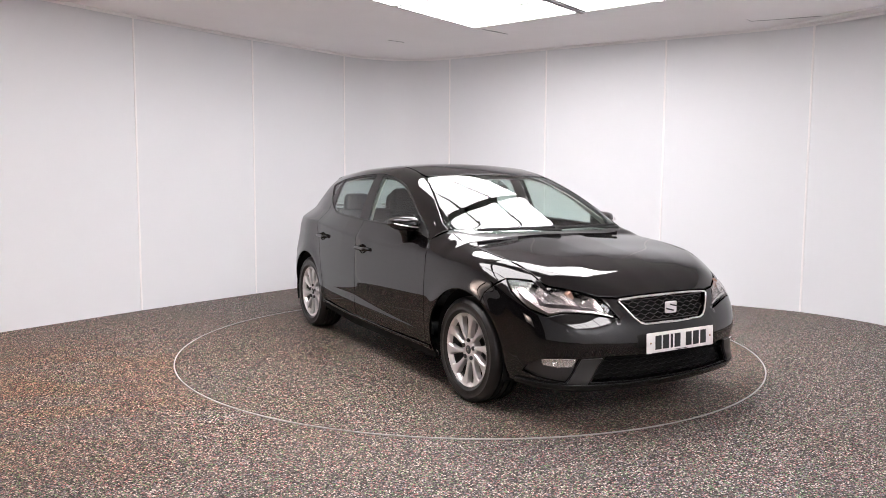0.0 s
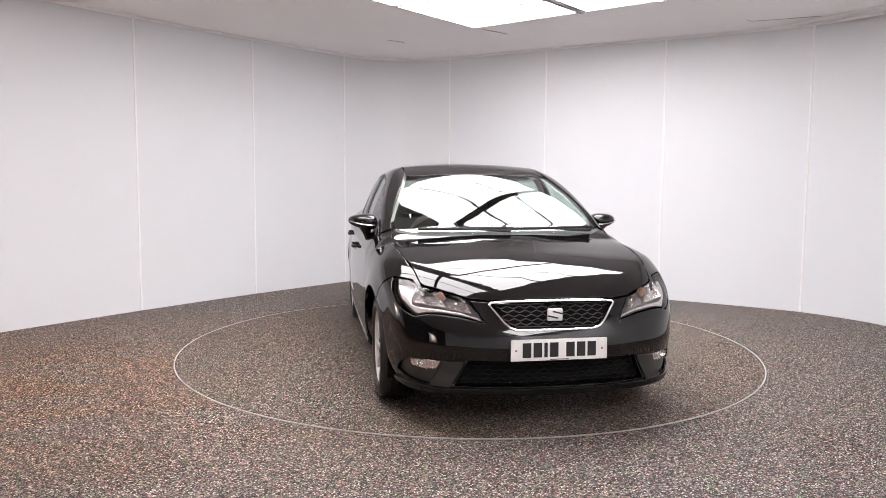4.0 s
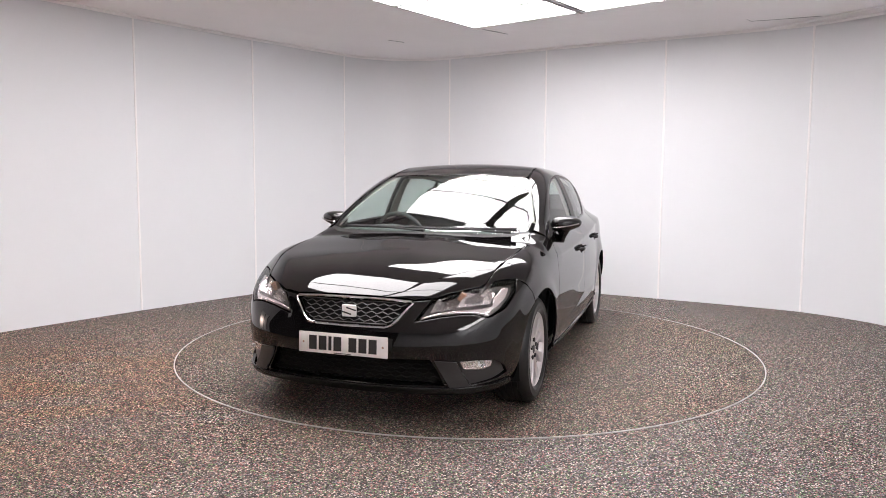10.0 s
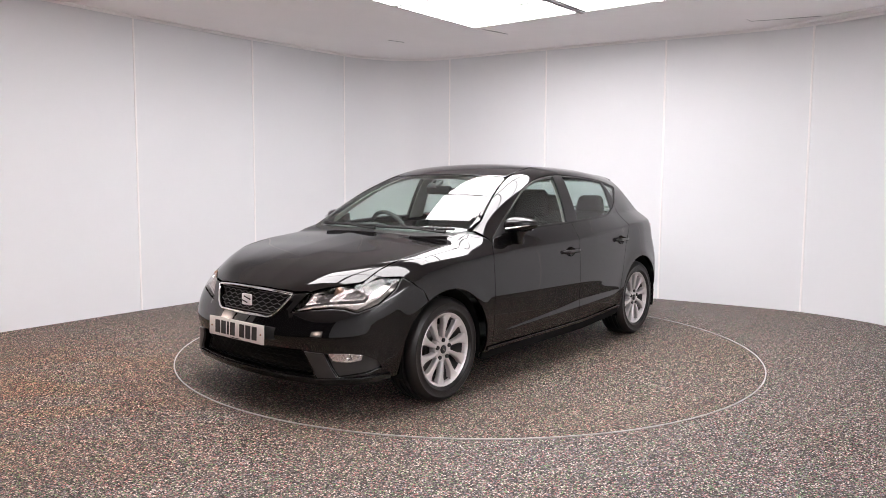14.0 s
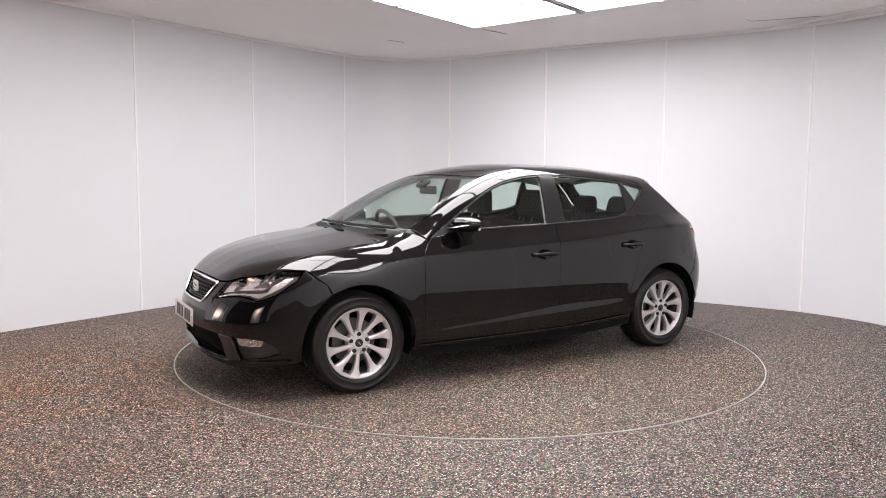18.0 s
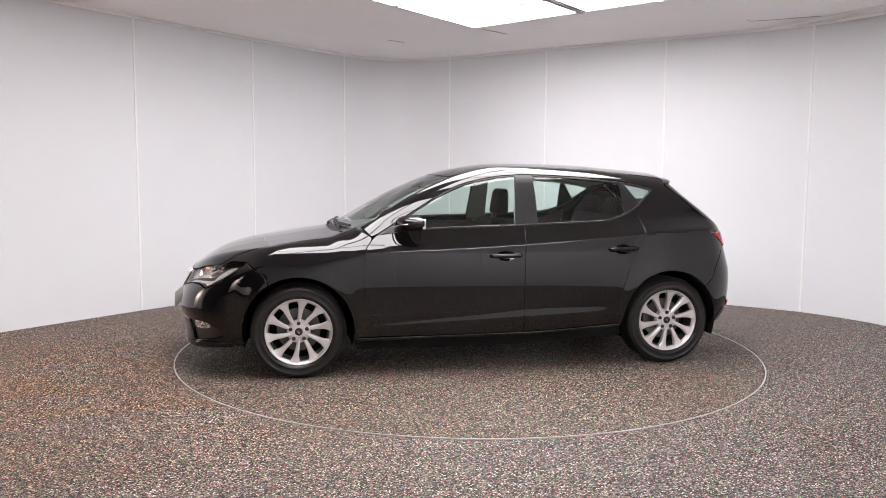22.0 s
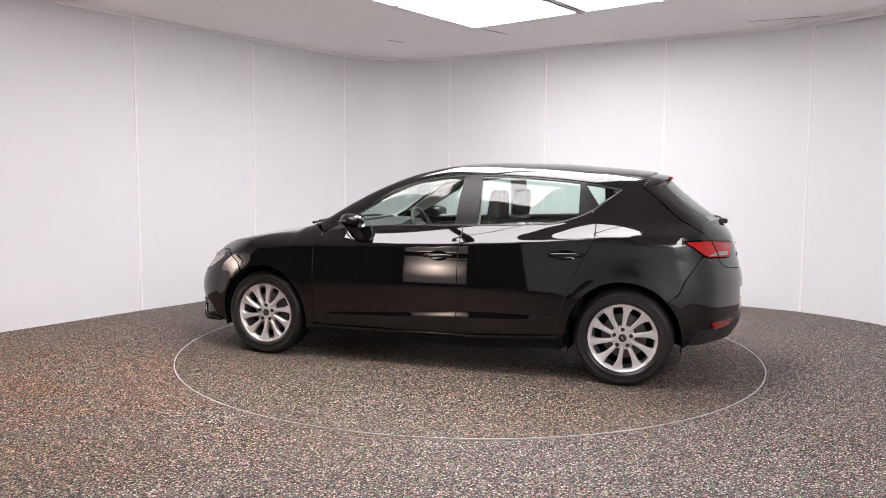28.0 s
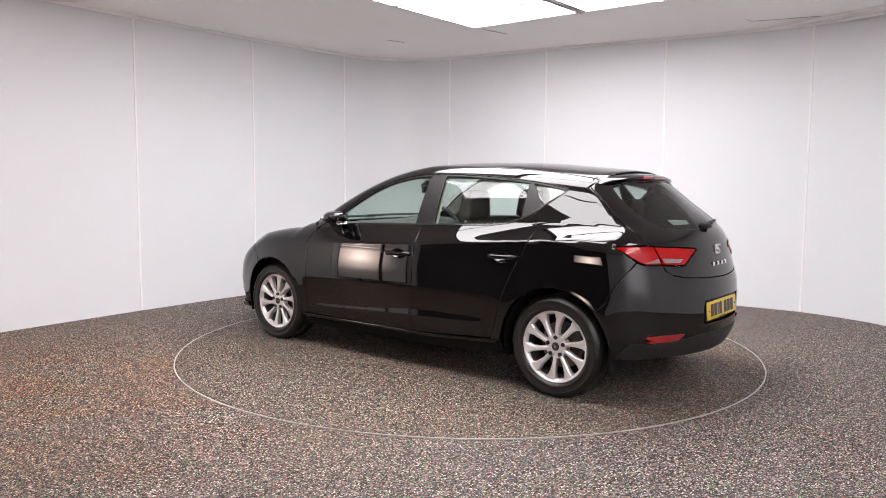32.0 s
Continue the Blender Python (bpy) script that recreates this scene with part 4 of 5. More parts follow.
    cv, cf = lathe([(0.0001, 0.0875), (0.020, 0.0870), (0.0255, 0.0850), (0.0255, 0.080)], 32)
    part("centre_cap", bm_from(cv, cf), BOLT, hub, "dark centre cap")
    bm = bmesh.new()
    for a, b in ((0.006, 0.011), (0.0, 0.011), (-0.006, 0.011)):
        box_bm(a * 0.3, 0.0875, a, 0.018, 0.003, 0.0036, bm=bm, m=Matrix.Rotation(radians(-35), 4, "Y"))
    part("emblem", bm, CHROME, hub, "small silver emblem bars", smooth=False)
    b0 = None
    for i in range(5):
        a = radians(90 + 72 * i)
        if b0 is None:
            v5, f5 = lathe([(0.0001, 0.0875), (0.0080, 0.0880), (0.0085, 0.0895), (0.0125, 0.0890), (0.0130, 0.0870), (0.0130, 0.06)], 14)
            b0 = part("wheel_bolt", bm_from(v5, f5), BOLT, hub)
        else:
            b0 = new("wheel_bolt", b0.data)
            b0.parent = hub
        b0.location = (0.056 * math.cos(a), 0, 0.056 * math.sin(a))
    hub.matrix_basis = pose(x, y, 0.313, 0, 0, 0 if side > 0 else 180)
    return hub


for ax, yy in ((AXLE, 0.752), (-AXLE, 0.735)):
    wheel(CAR, ax, yy, 1)
    wheel(CAR, ax, -yy, -1)


# ---- underbody and wheel wells ----
def underbody():
    bm = bmesh.new()
    box_bm(0.0, 0, 0.215, 1.85, 1.50, 0.05, 0.02, 2, bm=bm)
    box_bm(1.80, 0, 0.235, 0.44, 1.10, 0.03, 0.01, 1, bm=bm)
    box_bm(-1.72, 0, 0.300, 0.36, 1.06, 0.03, 0.01, 1, bm=bm)
    box_bm(1.318, 0, 0.26, 0.80, 1.0, 0.06, 0.02, 1, bm=bm)
    box_bm(-1.318, 0, 0.28, 0.80, 1.0, 0.06, 0.02, 1, bm=bm)
    part("underbody", bm, LINER, CAR, "dark underbody tray")
    for ax in (AXLE, -AXLE):
        for sy in (1, -1):
            v, f = lathe([(0.364, 0.40), (0.372, 0.72), (0.368, 0.835)], 30, span=216, start=-18)
            k = len(v)
            v2 = v + [(0, 0.40, 0)]
            f2 = f + [(3 * i, 3 * i + 3, k) for i in range(30)]
            o = part("wheel_liner", bm_from(v2, f2), LINER, CAR, "dark wheel arch liner")
            o.matrix_basis = Matrix.Translation((ax, 0, ARCH_Z)) @ Matrix.Diagonal((1, sy, 1, 1))


underbody()


# ---- front details ----
def lamp_outline():
    return ([Fr(0.369, 0.585), Fr(0.402, 0.634), Fr(0.445, 0.694), Fr(0.555, 0.724), Fr(0.65, 0.744), S(1.753, 0.770), S(1.70, 0.774), S(1.652, 0.775),
             S(1.712, 0.721), S(1.822, 0.644), S(1.862, 0.626), S(1.92, 0.603), Fr(0.66, 0.620), Fr(0.595, 0.622), Fr(0.493, 0.611)])


def dish(radius, depth, n=24):
    prof = [(0.0001, -depth)] + [(radius * k / 6, -depth * (1 - (k / 6) ** 2)) for k in range(1, 7)] + [(radius * 1.06, 0.001)]
    return lathe(prof, n, "z")


def bowl(corners, sy, rnd):
    """A faceted mirror bowl: an angular rim on the nose, narrowing in steps to a small floor."""
    rim = []
    for (y0, z0), (y1, z1) in zip(corners, corners[1:] + corners[:1]):
        for k in range(4):
            rim.append((y0 + (y1 - y0) * k / 4, z0 + (z1 - z0) * k / 4))
    cy, cz = (sum(q[i] for q in rim) / len(rim) for i in (0, 1))
    vs, fs = [], []
    n = len(rim)
    floor_x = Fr(cy, cz)[0] - 0.085
    for j, (k, depth) in enumerate(((1.0, 0.0), (0.80, 0.40), (0.55, 0.78), (0.26, 1.0))):
        for i, (y, z) in enumerate(rim):
            px = Fr(y, z)[0] - 0.014
            wob = 0.004 * rnd.uniform(-1, 1) * (j in (1, 2))
            vs.append((px + (floor_x - px) * depth + wob, sy * (cy + (y - cy) * k), cz + (z - cz) * k))
    for j in range(3):
        for i in range(n):
            fs.append((j * n + i, j * n + (i + 1) % n, j * n + n + (i + 1) % n, j * n + n + i))
    fs.append(tuple(range(3 * n, 4 * n)))
    return bm_from(vs, fs), (floor_x + 0.018, sy * cy, cz)


def headlights():
    o = lamp_outline()
    rnd = random.Random(4)
    box = pair("headlight", "nose", o, LAMP_BOX, SIDE, "clear angular headlight with two faceted reflectors", off=-0.050, thick=-0.046, gap=0.002, grid=0.02)
    pair("lens", "nose", o, LENS_GLASS, box, "clear lens", off=-0.001, thick=0.004, gap=0.002, grid=0.018)
    strip = [Fr(0.395, 0.598), Fr(0.493, 0.622), Fr(0.595, 0.633), Fr(0.655, 0.633), S(1.915, 0.620), S(1.862, 0.650), S(1.79, 0.690), S(1.72, 0.742),
             S(1.75, 0.744), S(1.83, 0.700), Fr(0.735, 0.660), Fr(0.69, 0.650), Fr(0.595, 0.645), Fr(0.493, 0.634), Fr(0.405, 0.610)]
    pair("chrome_strip", "nose", strip, REFLECTOR, box, "bright strip along the lower edge", off=-0.016, thick=0.02, gap=0.0, grid=0.015)
    for k, sy in enumerate((1, -1)):
        for corners in ([(0.715, 0.665), (0.722, 0.712), (0.690, 0.742), (0.600, 0.730), (0.560, 0.650)], [(0.545, 0.645), (0.542, 0.665), (0.508, 0.700), (0.462, 0.686), (0.435, 0.624)]):
            bm, c = bowl(corners, sy, rnd)
            part("reflector", bm, REFLECTOR, box[k], "faceted mirror reflector", smooth=False)
            bm = bmesh.new()
            bmesh.ops.create_uvsphere(bm, u_segments=12, v_segments=8, radius=0.013)
            ob2 = part("bulb", bm, CHROME, box[k], "bright bulb cap")
            ob2.matrix_basis = Matrix.Translation(c)
        p = Fr(0.572, 0.700)
        bm = box_bm(p[0] - 0.035, p[1] * sy, p[2], 0.04, 0.030, 0.050, 0.008, 2, m=Matrix.Rotation(radians(-35 * sy), 4, "X"))
        part("indicator", bm, AMBER, box[k], "amber-tinted indicator cover")


def surface_strip(pts, off, half, mat, parent, name, label="", drop=0.0):
    """A closed or open ribbon bar on the nose."""
    bm = tube([p + np.array((off, 0, 0)) for p in pts], half, 6)
    return part(name, bm, mat, parent, label)


def grille_parts():
    grille, intake, fog = OPENINGS
    panel("grille_backing", "nose", grille, LINER, FRONT_BUMPER, "black grille backing", off=-0.045, thick=-0.02, gap=-0.002)
    pts = [np.array(p) + np.array((0.003, 0, 0)) for p in dense([tuple(q) for q in grille], 0.03)]
    bm = tube(pts + [pts[0]], 0.0068, 8)
    part("grille_surround", bm, CHROME, FRONT_BUMPER, "chrome grille surround")
    # honeycomb of wavy bars
    g2 = np.array([(p[1], p[2]) for p in grille])
    for i in range(7):
        z0 = 0.556 + 0.0205 * i
        run_pts = []
        for j in range(-12, 13):
            y = 0.031 * j
            z = z0 + (0.0062 if (j + i) % 2 else -0.0062)
            if inside_poly(inset(g2, 0.004), np.array([[y, z]]))[0]:
                p = Fr(y, z)
                run_pts.append((p[0] - 0.012, p[1], p[2]))
        if len(run_pts) > 2:
            part("grille_bar", tube(run_pts, 0.0030, 4), GRILLE_BAR, FRONT_BUMPER, "zigzag grille bar", smooth=False)
    # emblem: bright rounded block with dark slots
    p = Fr(0, 0.622)
    em = part("emblem", box_bm(p[0] + 0.004, 0, 0.622, 0.018, 0.082, 0.066, 0.008, 3), EMBLEM, FRONT_BUMPER, "chrome emblem block with two dark slots")
    for dy, dz in ((0.014, 0.011), (-0.014, -0.011)):
        part("slot", box_bm(p[0] + 0.0125, dy, 0.622 + dz, 0.004, 0.060, 0.008, 0.001, 1, m=Matrix.Rotation(radians(-14), 4, "X")), INK, em, "dark slot")
    # lower intake
    panel("intake_backing", "nose", intake, LINER, FRONT_BUMPER, "black intake backing", off=-0.05, thick=-0.02, gap=-0.002)
    i2 = np.array([(q[1], q[2]) for q in intake])
    for i in range(6):
        z0 = 0.262 + 0.023 * i
        pts = []
        for j in range(-26, 27):
            y = 0.029 * j
            z = z0 + (0.006 if (j + i) % 2 else -0.006)
            if inside_poly(inset(i2, 0.004), np.array([[y, z]]))[0]:
                p = Fr(y, z)
                pts.append((p[0] - 0.026, p[1], p[2]))
        if len(pts) > 2:
            part("intake_bar", tube(pts, 0.0036, 4), LINER, FRONT_BUMPER, "black intake bar", smooth=False)
    # lip along the bottom
    lip = both([Fr(0.0, 0.238), Fr(0.3, 0.238), Fr(0.5, 0.240), Fr(0.66, 0.244), S(1.80, 0.250), S(1.74, 0.246), S(1.74, 0.222), Fr(0.70, 0.212), Fr(0.5, 0.205), Fr(0.25, 0.198), Fr(0.0, 0.196)])
    panel("front_lip", "nose", lip, GLOSS_BLACK, FRONT_BUMPER, "gloss black front lip", off=0.014, thick=0.03, gap=0.0, soft=0.006)
    # blades beside the intake, fog lamps
    blade = [Fr(0.475, 0.383), Fr(0.585, 0.378), Fr(0.618, 0.300), Fr(0.648, 0.246), Fr(0.550, 0.240), Fr(0.510, 0.31)]
    pair("bumper_blade", "nose", blade, SATIN, (FRONT_BUMPER, FRONT_BUMPER), "dark grey angled bumper blade", off=0.010, thick=0.02, gap=0.001, grid=0.02)
    fb = pair("fog_surround", "nose", fog, SATIN, (FRONT_BUMPER, FRONT_BUMPER), "black fog lamp surround", off=-0.022, thick=-0.02, gap=-0.002, grid=0.02)
    lens = [Fr(0.602, 0.371), Fr(0.68, 0.373), Fr(0.750, 0.365), Fr(0.742, 0.335), Fr(0.69, 0.326), Fr(0.620, 0.332)]
    refl = pair("fog_lamp", "nose", lens, REFLECTOR, (FRONT_BUMPER, FRONT_BUMPER), "small bright fog lamp", off=-0.016, thick=0.006, gap=0.0, grid=0.015)
    pair("fog_lens", "nose", lens, LENS_GLASS, refl, "clear fog lens", off=-0.004, thick=0.003, gap=0.0, grid=0.02)
    for k, sy in enumerate((1, -1)):
        p = Fr(0.695, 0.355)
        v, f = dish(0.017, 0.012, 16)
        ob = part("bulb_dish", bm_from(v, f), CHROME, refl[k], "round reflector")
        ob.matrix_basis = Matrix.Translation((p[0] - 0.006, p[1] * sy, p[2])) @ Vector((1, 0.2 * sy, 0)).to_track_quat("Z", "Y").to_matrix().to_4x4()


def number_plate(name, m, mat, label):
    pl = part(name, box_bm(0, 0, 0, 0.006, 0.520, 0.111, 0.004, 2), mat, CAR, label)
    pl.matrix_basis = m
    y = -0.198
    for w in (0.046, 0.046, 0.018, 0.046, -0.030, 0.046, 0.046, 0.046):
        if w < 0:
            y -= w
            continue
        part("bar", box_bm(0.0035, y + w / 2, 0.0, 0.002, w, 0.076, 0.0008, 1), INK, pl, "black bar", smooth=False)
        y += w + 0.012
    for s in (-1, 1):
        v, f = lathe([(0.0001, 0.0035), (0.004, 0.003), (0.006, 0.0)], 12, "z")
        o = part("screw", bm_from(v, f), AMBER if mat is WHITE_PLATE else BOLT, pl, "small plate screw")
        o.matrix_basis = Matrix.Translation((0.003, s * 0.232, 0)) @ Matrix.Rotation(radians(90), 4, "Y")
    part("strip", box_bm(0.0034, 0, -0.050, 0.001, 0.10, 0.004), INK, pl, "fine dark strip", smooth=False)
    return pl


headlights()
grille_parts()
number_plate("front_number_plate", pose(2.188, 0, 0.4545, 0, -2, 0), WHITE_PLATE, "white number plate with dark bars")
number_plate("rear_number_plate", pose(Re(0, 0.535)[0] + 0.026, 0, 0.535, 0, -4, 180), YELLOW_PLATE, "yellow number plate with dark bars")


# ---- sides ----
def mirrors():
    for k, sy in enumerate((1, -1)):
        bm = bmesh.new()
        bmesh.ops.create_uvsphere(bm, u_segments=40, v_segments=20, radius=1.0, matrix=Matrix.Rotation(radians(90), 4, "X"))
        for v in bm.verts:
            x, y, z = v.co

            def sq(a, e):
                return math.copysign(abs(a) ** e, a)
            x, y, z = sq(x, 0.75), sq(y, 0.75), sq(z, 0.75)
            out = (y + 1) / 2
            z *= 1.0 - 0.42 * out ** 1.6
            z += 0.22 * out
            if x < 0:
                x *= 0.72
            x *= 1 - 0.35 * out ** 2
            x -= 0.35 * out ** 1.5
            if z < -0.2:
                x *= 0.9
            v.co = (0.578 + 0.112 * x, (0.885 + 0.100 * y), 1.022 + 0.060 * z)
        if sy < 0:
            bmesh.ops.scale(bm, vec=(1, -1, 1), verts=bm.verts)
            bmesh.ops.reverse_faces(bm, faces=bm.faces)
        hs = part("mirror", bm, PAINT, DOORS_F[k], "gloss black door mirror", sharp=60)
        # lower half in matt black
        bm = bmesh.new()
        arm = [((0.515, 0.836, 0.872), 0.046, 0.016), ((0.530, 0.846, 0.900), 0.040, 0.020), ((0.552, 0.856, 0.938), 0.040, 0.026), ((0.572, 0.868, 0.985), 0.066, 0.045)]
        rings = []
        for (x, y, z), hx, hy in arm:
            rings.append([bm.verts.new((x + hx * math.cos(a), sy * (y + hy * math.sin(a)), z)) for a in [2 * math.pi * i / 12 for i in range(12)]])
        for r0, r1 in zip(rings, rings[1:]):
            for i in range(12):
                bm.faces.new((r0[i], r0[(i + 1) % 12], r1[(i + 1) % 12], r1[i]))
        bm.faces.new(rings[0])
        bm.faces.new(rings[-1])
        part("mirror_foot", bm, GLOSS_BLACK, hs, "black mirror foot")
        bm = box_bm(0.507, sy * 0.868, 1.022, 0.004, 0.120, 0.074, 0.012, 3, m=Matrix.Rotation(radians(12 * sy), 4, "Z"))
        part("mirror_glass", bm, CHROME, hs, "mirror glass")
        bm = bmesh.new()
        pts = [(0.680 - 0.02, 0.80, 1.005), (0.688, 0.84, 1.006), (0.680, 0.89, 1.012), (0.655, 0.94, 1.022), (0.61, 0.972, 1.03)]
        tube([(x, sy * y, z) for x, y, z in pts], 0.0045, 6, bm)
        part("indicator_strip", bm, SATIN_CHROME, hs, "slim bright indicator strip")


def handles():
    for doors, (x0, x1, z) in ((DOORS_F, FRONT_HANDLE), (DOORS_R, REAR_HANDLE)):
        xm = (x0 + x1) / 2
        pm = S(xm, z - 0.004)
        for k, sy in enumerate((1, -1)):
            v, f = dish(1.0, 1.0, 24)
            v = [(a * 0.066, b * 0.033, c * 0.024) for a, b, c in v]
            cup = part("handle_cup", bm_from(v, f), PAINT, doors[k], "hollow behind the handle")
            cup.matrix_basis = Matrix.Translation((pm[0], sy * (pm[1] - 0.002), pm[2])) @ Matrix.Rotation(radians(-90 * sy), 4, "X")
        for k, sy in enumerate((1, -1)):
            rings = []
            bm = bmesh.new()
            n = 14
            for i in range(n + 1):
                t = i / n
                x = x0 + (x1 - x0) * t
                lift = 0.030 * min(1, math.sin(math.pi * min(max(t, 0.0), 1.0)) * 2.2) + 0.002
                p = S(x, z)
                hz = 0.0145 if 0.03 < t < 0.97 else 0.008
                hy = 0.010
                rings.append([bm.verts.new((p[0], sy * (p[1] + lift + hy * math.sin(a)), z + 0.003 * (t - 0.5) + hz * math.cos(a))) for a in [2 * math.pi * j / 10 for j in range(10)]])
            for r0, r1 in zip(rings, rings[1:]):
                for j in range(10):
                    bm.faces.new((r0[j], r0[(j + 1) % 10], r1[(j + 1) % 10], r1[j]))
            bm.faces.new(rings[0])
            bm.faces.new(rings[-1])
            hd = part("door_handle", bm, PAINT, doors[k], "gloss black pull handle", sharp=60)


def wipers():
    for y0, y1 in ((-0.56, 0.06), (0.02, 0.63)):
        pts = []
        for i in range(11):
            y = y0 + (y1 - y0) * i / 10
            x = 1.040 - 0.17 * y * y - 0.012 * i / 10
            p = T(x, y)
            n = normal_at(np.array([p]))[0]
            pts.append(p + 0.014 * n)
        blade = part("wiper", tube(pts, 0.010, 6), PLASTIC, CAR, "black wiper blade and arm")
        arm = []
        for i in range(7):
            t = i / 6
            y = y1 - 0.02 + (((y0 + y1) / 2) - y1) * t
            x = 1.085 - 0.17 * y * y - 0.040 * t ** 1.3
            p = T(x, y)
            n = normal_at(np.array([p]))[0]
            arm.append(p + 0.020 * n)
        part("wiper_arm", tube(arm, [0.012, 0.010, 0.008, 0.007, 0.006, 0.006, 0.006], 6), PLASTIC, blade, "black wiper arm")
    # cowl strip in front of the glass
    cw = both([T(1.112, 0.0), T(1.105, 0.25), T(1.085, 0.45), T(1.042, 0.62), T(0.95, 0.715), T(0.925, 0.705), T(0.993, 0.61), T(1.033, 0.44), T(1.054, 0.22), T(1.060, 0.0)])
    panel("cowl", "top", cw, PLASTIC, CAR, "black plastic windscreen cowl", off=-0.001, thick=0.01, gap=0)


mirrors()
handles()
wipers()


# ---- tail details ----
def tail_parts():
    # roof spoiler, a tapered wing from rail to rail
    bm = bmesh.new()
    rings = []
    n = 24
    for i in range(n + 1):
        y = -0.525 + 1.05 * i / n
        s = abs(y)
        e = max(0.0, (s - 0.43) / 0.095)
        dz = -0.15 * s * s - 0.014 * e * e - 0.004
        dx = 0.012 + 0.30 * s * s + 0.03 * e * e
        sec = [(-1.39, 1.388), (-1.45, 1.381), (-1.52, 1.371), (-1.560, 1.364), (-1.571, 1.357), (-1.567, 1.347), (-1.545, 1.330), (-1.51, 1.322), (-1.47, 1.328), (-1.41, 1.360)]
        rings.append([bm.verts.new((x + dx * min(1, max(0, (x + 1.39) / -0.12)), y, z + dz)) for x, z in sec])
    m = len(rings[0])
    for r0, r1 in zip(rings, rings[1:]):
        for j in range(m):
            bm.faces.new((r0[j], r0[(j + 1) % m], r1[(j + 1) % m], r1[j]))
    bm.faces.new(rings[0])
    bm.faces.new(rings[-1])
    sp = part("roof_spoiler", bm, PAINT, TAILGATE, "gloss black roof spoiler", sharp=50)
    part("brake_light", box_bm(-1.556, 0, 1.342, 0.024, 0.34, 0.020, 0.005, 2), RED_DARK, sp, "dark red high brake light")
    # lamps
    outer = [S(-1.672, 0.940), S(-1.75, 0.944), S(-1.82, 0.944), Re(0.66, 0.943), Re(0.617, 0.941), Re(0.601, 0.89), Re(0.585, 0.839), Re(0.68, 0.839), S(-1.828, 0.839), S(-1.79, 0.860), S(-1.731, 0.906)]
    lo = pair("tail_light", "tail", outer, RED, SIDE, "red wrap-round tail light", off=0.004, thick=0.02, gap=0.002, grid=0.018)
    inner = [Re(0.608, 0.940), Re(0.45, 0.930), Re(0.295, 0.918), Re(0.278, 0.911), Re(0.355, 0.868), Re(0.415, 0.828), Re(0.50, 0.830), Re(0.577, 0.836), Re(0.593, 0.89)]
    li = pair("tail_light", "tail", inner, RED, (TAILGATE, TAILGATE), "red tail light on the tailgate", off=0.004, thick=0.02, gap=0.003, grid=0.018)
    seg = [Re(0.69, 0.849), Re(0.602, 0.872), Re(0.597, 0.847)]
    pair("reversing_segment", "tail", seg, LAMP_CLEAR, lo, "clear segment", off=0.007, thick=0.004, gap=0, soft=0.002, grid=0.015)
    seg = [Re(0.574, 0.872), Re(0.420, 0.862), Re(0.455, 0.842), Re(0.569, 0.846)]
    pair("reversing_segment", "tail", seg, LAMP_CLEAR, li, "clear segment", off=0.007, thick=0.004, gap=0, soft=0.002, grid=0.015)
    # lower valance and reflectors
    val = both([Re(0.0, 0.412), Re(0.35, 0.402), Re(0.60, 0.380), S(-1.86, 0.378), S(-1.78, 0.39), S(-1.72, 0.32), S(-1.73, 0.285), Re(0.70, 0.285), Re(0.45, 0.280), Re(0.0, 0.275)])
    panel("rear_valance", "tail", val, PLASTIC, REAR_BUMPER, "matt black rear valance", off=0.004, thick=0.02, gap=0)
    rf = [Re(0.46, 0.428), Re(0.58, 0.430), Re(0.70, 0.430), S(-1.845, 0.424), S(-1.865, 0.402), Re(0.70, 0.392), Re(0.60, 0.388), Re(0.50, 0.392)]
    pair("rear_reflector", "tail", rf, RED_DARK, (REAR_BUMPER, REAR_BUMPER), "red rear reflector", off=0.013, thick=0.01, gap=0, soft=0.002, grid=0.02)
    # plate recess, emblem, name bars, wiper
    p = Re(0, 0.90)
    em = part("emblem", box_bm(p[0] - 0.004, 0, 0.900, 0.012, 0.078, 0.062, 0.006, 2), EMBLEM, TAILGATE, "chrome emblem block with two dark slots")
    for dy, dz in ((0.012, 0.011), (-0.012, -0.011)):
        part("slot", box_bm(p[0] - 0.0105, -dy, 0.900 + dz, 0.003, 0.058, 0.008, m=Matrix.Rotation(radians(14), 4, "X")), INK, em, "dark slot", smooth=False)
    for i in range(4):
        y = 0.11 - 0.068 * i
        q = Re(y, 0.815)
        part("name_bar", box_bm(q[0] - 0.003, y, 0.815, 0.005, 0.026, 0.024, 0.001, 1), CHROME, TAILGATE, "small silver bar", smooth=False)
    q = Re(0.0, 1.045)
    hub = part("rear_wiper", box_bm(q[0] - 0.02, 0.0, 1.042, 0.06, 0.055, 0.035, 0.012, 2), PLASTIC, TAILGATE, "black rear wiper")
    pts = [Re(y, 1.052 + 0.012 * math.sin(abs(y) * 5)) - np.array((0.022, 0, 0)) for y in np.linspace(0.0, -0.36, 8)]
    part("wiper_blade", tube(pts, 0.008, 6), PLASTIC, hub, "black wiper blade")
    lab = [Re(0.317, 1.093), Re(0.12, 1.088), Re(0.13, 1.064), Re(0.313, 1.064)]
    panel("window_sticker", "tail", lab, STICKER, TAILGATE, "pale sticker inside the rear window", off=-0.010, thick=0.002, gap=0, soft=0.003, grid=0.03)


tail_parts()


